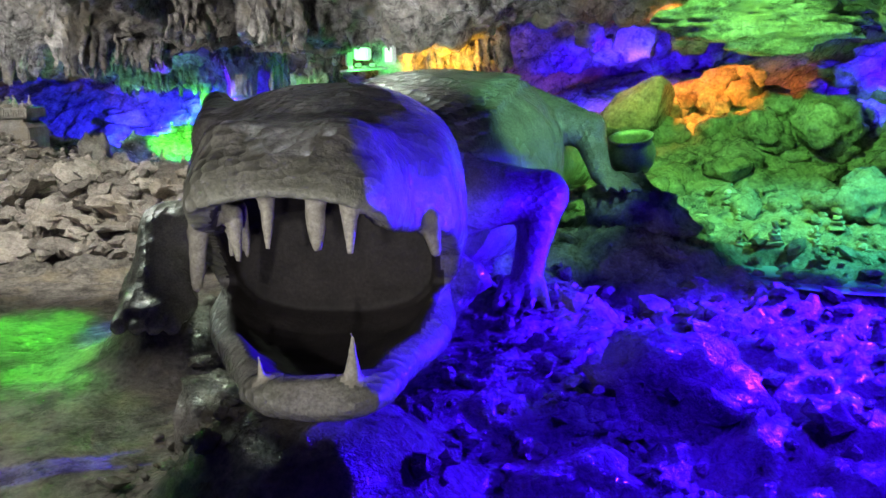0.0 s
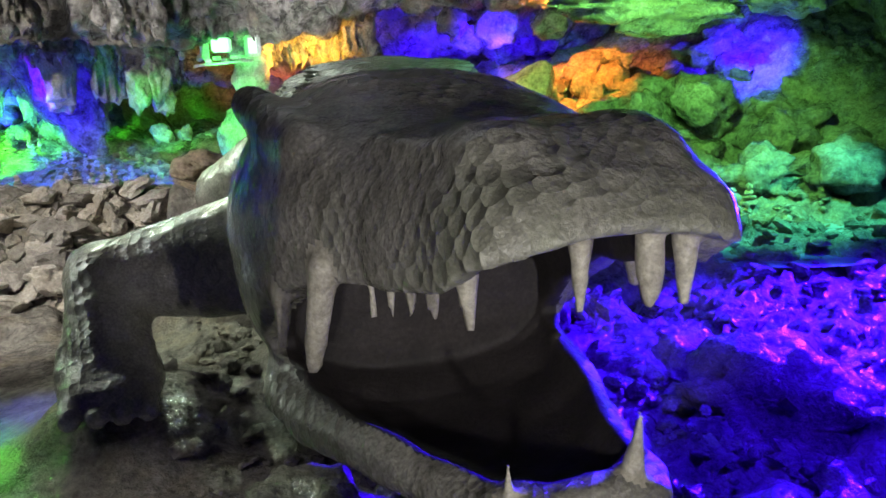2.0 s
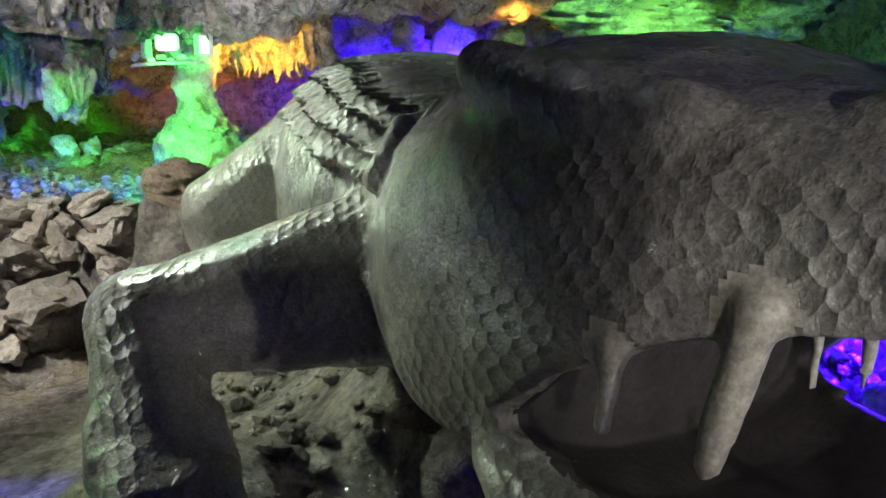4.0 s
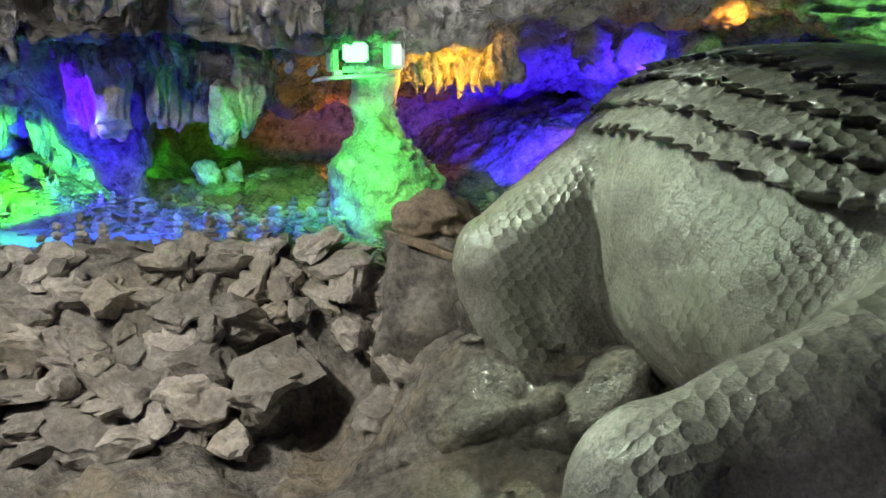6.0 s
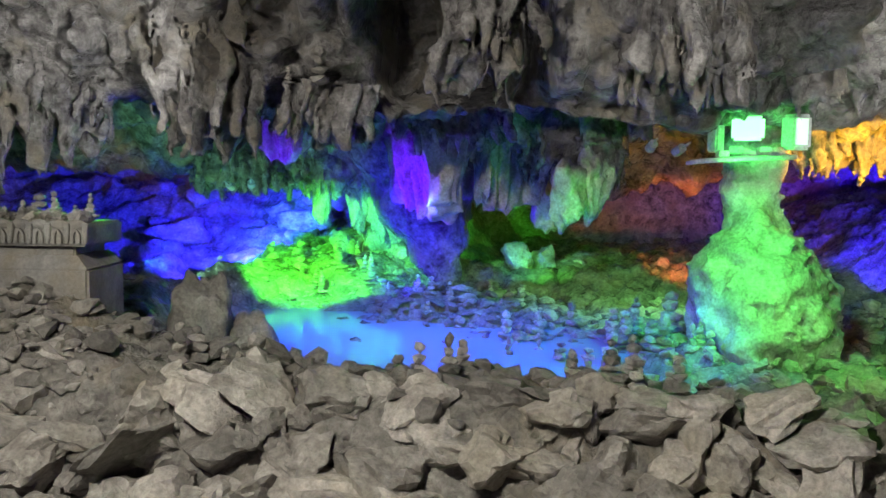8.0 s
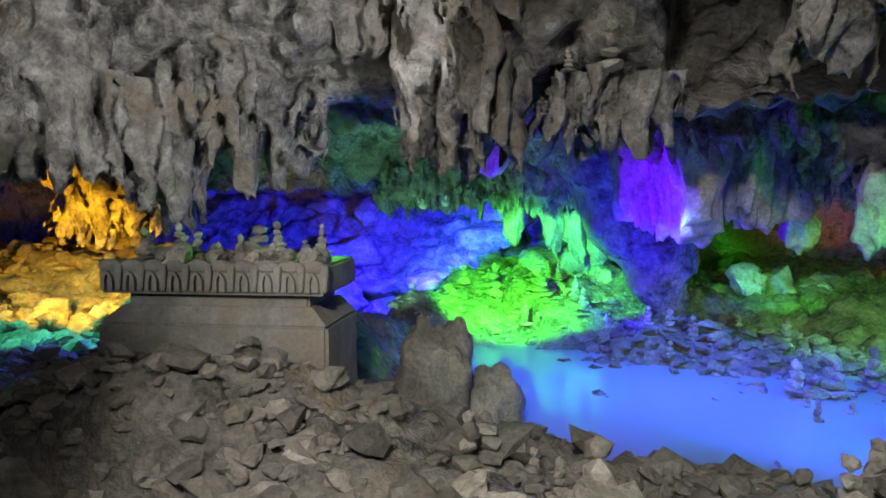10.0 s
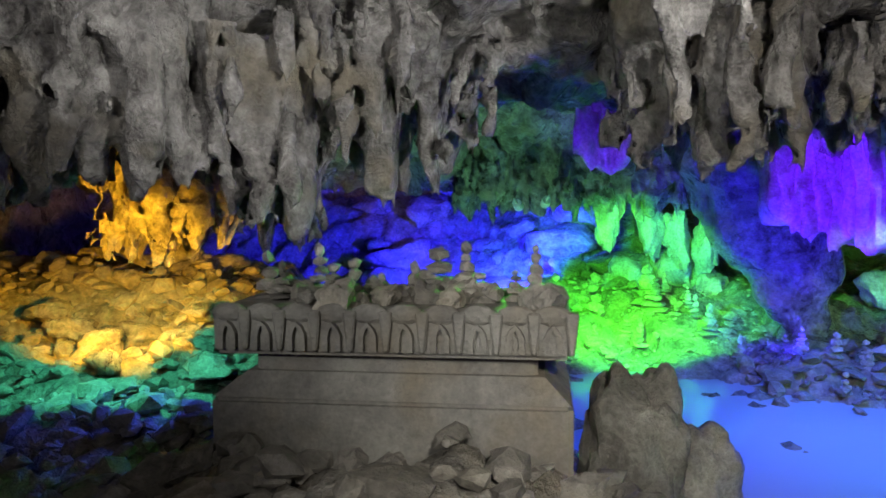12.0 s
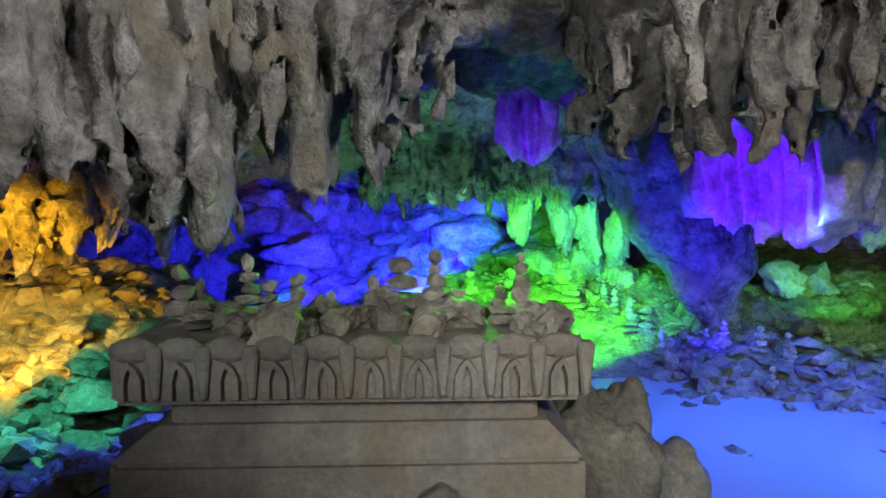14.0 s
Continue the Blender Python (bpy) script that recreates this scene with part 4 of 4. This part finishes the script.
# ---- small spot lamps under the roof ----
def spot_lamp(x, y, z, turn):
    root = tagged(new("spot_lamp"), "small lit spotlight fixed under the cave roof", "lamp", "spotlights under the roof")
    root.matrix_world = pose(x, y, z, 70, 0, turn)
    for name, r, lo, hi, mat in (("can", 0.032, 0.0, 0.08, METAL), ("lens", 0.027, -0.004, 0.004, BULB), ("stem", 0.008, 0.08, 0.16, METAL)):
        bm = bmesh.new()
        bmesh.ops.create_cone(bm, cap_ends=True, segments=16, radius1=r, radius2=r * 0.9, depth=hi - lo, matrix=Matrix.Translation((0, 0, (lo + hi) / 2)))
        part(name, bm, mat, root)


for spot in ((-4.25, 11.1, 1.47, 10), (-4.42, 11.1, 1.45, -10), (-1.13, 9.25, 1.74, 15), (-1.3, 9.25, 1.76, 0)):
    spot_lamp(*spot)


# ---- stones laid and strewn ----
def boulder(name, x, y, z, size, seed, label, mat=None, sub=4, rough=0.24, turn=0.0):
    """A weathered boulder: cut ball with worn faces and pitted skin."""
    rnd = random.Random(seed)
    bm = bmesh.new()
    bmesh.ops.create_icosphere(bm, subdivisions=sub, radius=0.62)
    co = np.array([v.co[:] for v in bm.verts])
    nn = np.array([rnd.gauss(0, 1) for _ in range(39)]).reshape(13, 3)
    nn /= np.linalg.norm(nn, axis=1)[:, None]
    for n in nn:
        k = co @ n - rnd.uniform(0.3, 0.5)
        co = co - np.outer(np.where(k > 0, k * 0.9, 0), n)
    unit = co / np.linalg.norm(co, axis=1)[:, None]
    co = co + unit * (rough * crags(co + seed, 0.45, seed) + 0.35 * rough * crags(co + seed, 0.16, seed + 3))[:, None]
    co = co * np.array(size)
    c, s = math.cos(turn), math.sin(turn)
    for v, (a, b, d) in zip(bm.verts, co):
        v.co = (a * c - b * s, a * s + b * c, d)
    ob = solid(name, bm, mat or WETROCK, label, "rock", "boulders" if name == "boulder" else "", smooth=True)
    ob.location = (x, y, z)
    return ob


def gz(x, y):
    return float(ground_z(np.array([x]), np.array([y]))[0])


def cairn(x, y, height, seed, z=None, label="small stack of balanced grey stones", group="stacked stones"):
    rnd = random.Random(seed)
    root = tagged(new("cairn"), label, "cairn", group)
    base = gz(x, y) - 0.01 if z is None else z
    root.location = (x, y, base)
    n = rnd.randint(4, 6)
    h, w = 0.0, height * rnd.uniform(0.5, 0.7)
    for k in range(n):
        t = height / n * rnd.uniform(0.8, 1.2)
        ob = new("stone", rnd.choice(PEBBLES))
        ob.parent = root
        ob.scale = (w * rnd.uniform(0.85, 1.15), w * rnd.uniform(0.8, 1.1), t * 1.9)
        ob.location = (rnd.uniform(-0.06, 0.06) * w, rnd.uniform(-0.06, 0.06) * w, h + t * 0.42)
        ob.rotation_euler = (rnd.uniform(-0.12, 0.12), rnd.uniform(-0.12, 0.12), rnd.uniform(0, 6.3))
        h += t * 0.86
        w *= rnd.uniform(0.68, 0.86)
    return root


def strew(name, seed, n, region, sizes, label, mat=None, lift=0.25):
    """Many loose stones over a stretch of ground, as one mesh."""
    rnd = np.random.RandomState(seed)
    xy = np.array([region(rnd) for _ in range(n)])
    z = ground_z(xy[:, 0], xy[:, 1])
    bank = []
    for me in PEBBLES:
        co = np.empty(len(me.vertices) * 3)
        me.vertices.foreach_get("co", co)
        fc = np.array([p.vertices[:] for p in me.polygons])
        bank.append((co.reshape(-1, 3), fc))
    vs, fs, at = [], [], 0
    for k in range(n):
        co, fc = bank[rnd.randint(len(bank))]
        s = sizes[0] * (sizes[1] / sizes[0]) ** (rnd.rand() ** 1.6)
        e = Euler((rnd.uniform(-0.5, 0.5), rnd.uniform(-0.5, 0.5), rnd.uniform(0, 6.3))).to_matrix()
        q = (co * s * rnd.uniform(0.7, 1.3, 3)) @ np.array(e).T + (xy[k, 0], xy[k, 1], z[k] + s * lift)
        vs.append(q)
        fs.append(fc + at)
        at += len(co)
    return raw(name, np.concatenate(vs), np.concatenate(fs), mat or RUBBLE, label, "stones", kind="stuff", smooth=False)


# stream side
boulder("boulder", 1.08, 3.3, 0.14, (0.8, 0.65, 0.6), 8, "dark wedge-shaped boulder on the wet stream floor")
boulder("boulder", 0.25, 3.35, 0.12, (0.5, 0.5, 0.4), 4, "low rock beside the statue's jaw")
boulder("boulder", 0.62, 4.15, 0.12, (0.95, 0.8, 0.5), 5, "broad wet rock under the statue's clawed hand")
boulder("boulder", 0.45, 2.55, 0.02, (0.7, 0.6, 0.35), 6, "low pale rock on the cave floor")
boulder("boulder", 1.45, 5.75, 0.5, (0.9, 0.8, 0.65), 7, "wet rock beneath the statue's hind foot")
boulder("boulder", -1.5, 4.12, 0.12, (0.62, 0.55, 0.44), 21, "pitted rock under the statue's forefoot")
boulder("boulder", -0.88, 6.15, 0.35, (0.5, 0.5, 0.7), 27, "pitted rock behind the statue's hind leg", rough=0.12)
boulder("boulder", 2.15, 8.5, 1.22, (0.85, 0.7, 0.75), 33, "smooth ochre rock rising behind the statue", rough=0.05)
boulder("boulder", -0.45, 3.75, 0.2, (0.95, 0.8, 0.75), 26, "rough grey rock propping the statue's neck")
boulder("boulder", -0.15, 4.3, 0.28, (1.0, 0.85, 0.85), 29, "rough grey rock heaped beneath the statue's chest")
boulder("boulder", -0.78, 5.6, 0.28, (0.62, 0.5, 0.55), 30, "pale pitted rock between the statue's belly and hind leg")
boulder("boulder", -0.85, 2.75, 0.2, (0.5, 0.6, 0.5), 22, "rough rock under the statue's jaw")
boulder("boulder", -1.22, 6.38, 0.48, (0.55, 0.5, 0.7), 24, "dark rock propping the skull-shaped stone", rough=0.08)
boulder("boulder", -1.15, 5.75, 0.2, (0.7, 0.6, 0.6), 23, "pitted pale rock beside the statue's hind leg")
rnd = random.Random(11)
for k in range(70):
    u, w = rnd.random(), rnd.random()
    x, y = 1.9 + 3.2 * u, 6.6 + 2.7 * w
    s = rnd.uniform(0.18, 0.5)
    boulder("boulder", x, y, gz(x, y) + 0.12 * s, (s, s * rnd.uniform(0.8, 1.2), s * rnd.uniform(0.6, 0.9)), 100 + k, "rounded boulder on the rocky slope", sub=3)
for k, (x, y, z, s) in enumerate(((4.0, 8.0, 1.1, 0.9), (3.4, 8.1, 0.95, 0.75), (3.05, 8.5, 1.0, 0.7), (4.5, 7.2, 0.8, 1.0), (3.7, 6.6, 0.5, 0.8), (4.3, 6.2, 0.55, 0.9),
                                  (3.2, 9.2, 1.5, 0.6), (2.9, 9.3, 1.4, 0.55), (3.6, 9.2, 1.55, 0.6), (2.5, 9.0, 1.2, 0.6))):
    s *= 0.8
    boulder("boulder", x, y, z, (s, s, s * 0.8), 200 + k, "large weathered boulder on the slope")
boulder("rock_slab", 3.15, 7.35, 2.12, (1.9, 1.1, 0.5), 60, "layered limestone slab jutting from the roof", LIMESTONE, 5)
boulder("rock_slab", 4.4, 7.1, 2.25, (1.2, 1.0, 0.6), 61, "limestone block jutting from the roof", LIMESTONE)
for k, (x, y, z, s) in enumerate(((1.9, 10.0, 2.1, 0.4), (2.5, 10.1, 2.1, 0.6), (3.1, 10.0, 2.05, 0.5), (2.2, 10.3, 1.95, 0.5))):
    boulder("hanging_rock", x, y, z, (s, s, s * 0.9), 70 + k, "knob of limestone hanging from the roof", LIMESTONE, 3)

# edge stones of the pool and beside the planter
boulder("standing_stone", -3.92, 8.55, 0.68, (0.34, 0.3, 0.62), 31, "upright weathered stone beside the planter", RUBBLE)
boulder("leaning_stone", -3.72, 8.7, 0.52, (0.3, 0.34, 0.4), 32, "pale stone leaning at the pool edge", RUBBLE)
for k, (x, y, z, s, t) in enumerate(((-3.62, 12.35, 0.78, 0.4, 1.0), (-3.22, 12.5, 0.8, 0.42, 1.5), (-3.0, 12.3, 0.72, 0.32, 1.3), (-1.75, 12.1, 0.75, 0.3, 1.0), (-1.45, 12.2, 0.72, 0.34, 1.1), (-1.15, 12.15, 0.68, 0.25, 1.0))):
    boulder("boulder", x, y, z, (s, s, s * t), 300 + k, "lumpy limestone rock on the far bank", FLOWSTONE)
for k, (x, y, z, s) in enumerate(((-3.42, 12.25, 1.22, 0.2), (-3.2, 12.3, 1.18, 0.24), (-2.98, 12.25, 1.12, 0.22), (-3.75, 12.1, 1.38, 0.2), (-1.62, 11.2, 1.32, 0.3), (-1.75, 9.5, 1.46, 0.3), (-1.6, 9.55, 1.55, 0.25))):
    boulder("hanging_rock", x, y, z, (s, s, 0.5), 320 + k, "pale blunt stalactite lump over the far bank", FLOWSTONE)
for k in range(44):
    x, y = -6.3 + 2.9 * rnd.random(), 12.6 + 1.8 * rnd.random()
    s = rnd.uniform(0.2, 0.6)
    boulder("boulder", x, y, gz(x, y) + 0.1, (s * 1.3, s, s * 0.7), 400 + k, "angular rock on the slope of the back chamber", sub=3, turn=rnd.uniform(0, 3))
for k in range(24):
    x, y = -6.9 + 1.7 * rnd.random(), 8.7 + 1.5 * rnd.random()
    s = rnd.uniform(0.1, 0.22)
    boulder("boulder", x, y, gz(x, y) + 0.08, (s * 1.3, s, s * 0.7), 450 + k, "broken rock in the lit hollow", sub=3, turn=rnd.uniform(0, 3))

# stacked stones
for k in range(16):
    cairn(-4.35 + 1.5 * rnd.random(), 10.9 + 0.9 * rnd.random(), rnd.uniform(0.16, 0.34), 500 + k, label="stack of small stones on the far bank")
for k in range(32):
    x = -2.3 + 1.6 * rnd.random()
    cairn(x, 8.35 + 1.5 * rnd.random(), rnd.uniform(0.14, 0.36), 530 + k, label="stack of flat stones at the pool edge")
for k in range(20):
    x = -3.9 + 2.4 * rnd.random()
    cairn(x, wall_line(x) + rnd.uniform(0.45, 1.0), rnd.uniform(0.14, 0.27), 560 + k, label="stack of brown stones on the dry-stone wall")
for k in range(12):
    cairn(1.8 + 1.6 * rnd.random(), 5.6 + 1.1 * rnd.random(), rnd.uniform(0.12, 0.25), 590 + k, label="stack of dark stones beside the stream")
for k in range(12):
    cairn(-2.9 + 1.3 * rnd.random(), 10.1 + 0.8 * rnd.random(), rnd.uniform(0.1, 0.24), 610 + k, label="stack of stones on the bank below the curtain")
cairn(-3.27, 8.1, 0.22, 620, 1.97, "stack of pale stones on the rock ledge")
cairn(-3.42, 8.1, 0.1, 621, 1.97, "stack of pale stones on the rock ledge")
for k in range(36):
    x = -4.93 + 0.71 * (k + rnd.random()) / 36
    if k % 3 == 0:
        cairn(x, 7.82 + rnd.uniform(-0.06, 0.08), rnd.uniform(0.08, 0.17), 640 + k, 1.29, "stack of small stones in the planter")
    else:
        ob = tagged(new("loose_stone", rnd.choice(STONES)), "rough grey stone lying in the planter", "stone", "stones in the planter")
        s = rnd.uniform(0.04, 0.1)
        ob.location, ob.scale = (x, 7.8 + rnd.uniform(-0.12, 0.14), 1.3 + s * 0.25), (s, s, s)
        ob.rotation_euler = (rnd.random(), rnd.random(), 6 * rnd.random())

# loose rubble
strew("rubble", 1, 900, lambda r: (lambda x: (x, wall_line(x) + r.uniform(0.15, 1.5)))(r.uniform(-5.4, -1.2)), (0.03, 0.16), "loose broken stones on top of the wall")
strew("rubble", 2, 1500, lambda r: (r.uniform(-2.6, 1.5), r.uniform(7.4, 10.6)), (0.03, 0.16), "loose stones on the floor round the stalagmite")
strew("rubble", 3, 700, lambda r: (r.uniform(0.3, 4.2), r.uniform(2.4, 7.4)), (0.03, 0.2), "wet stones strewn over the stream bed", WETROCK)
strew("rubble", 4, 1500, lambda r: (r.uniform(-7.2, -5.0), r.uniform(7.6, 10.2)), (0.03, 0.13), "broken stones in the lit hollow")
strew("rubble", 5, 500, lambda r: (r.uniform(-4.6, -2.6), r.uniform(10.6, 12.6)), (0.02, 0.09), "small stones on the far bank")
strew("rubble", 7, 450, lambda r: (r.uniform(-3.1, -1.4), r.uniform(9.9, 11.1)), (0.03, 0.14), "wet stones on the bank below the curtain")
strew("rubble", 8, 260, lambda r: (r.uniform(-5.2, -4.0), r.uniform(7.0, 7.62)), (0.03, 0.11), "broken stones heaped against the planter")
strew("rubble", 6, 700, lambda r: (r.uniform(-1.3, 0.9), r.uniform(2.2, 6.4)), (0.03, 0.14), "loose stones under the statue", WETROCK)


# ---- dry-stone wall ----
def build_wall():
    rnd = random.Random(5)
    root = tagged(new("dry_stone_wall"), "rough dry-stone retaining wall of broken limestone blocks", "wall", kind="structure")
    for row in range(10):
        x = -5.4 + rnd.uniform(0, 0.2)
        while x < -1.3:
            if -2.08 < x < -1.7 and row < 6:
                x += 0.3
                continue
            w = rnd.uniform(0.09, 0.28) if rnd.random() < 0.85 else rnd.uniform(0.28, 0.44)
            w *= 0.85 if row > 6 else 1
            ob = new("stone", rnd.choice(STONES))
            yy = wall_line(x) - 0.14 + 0.06 * row + rnd.uniform(-0.08, 0.08)
            ob.location = (x + w / 2, yy, 0.07 + 0.078 * row + rnd.uniform(-0.03, 0.03))
            ob.rotation_euler = (rnd.uniform(-0.7, 0.7), rnd.uniform(-0.6, 0.6), rnd.uniform(0, 6.3))
            ob.scale = (w * 1.15, w * rnd.uniform(0.8, 1.2), rnd.uniform(0.13, 0.26) * (0.7 + w))
            ob.parent = root
            x += w * 0.92


build_wall()
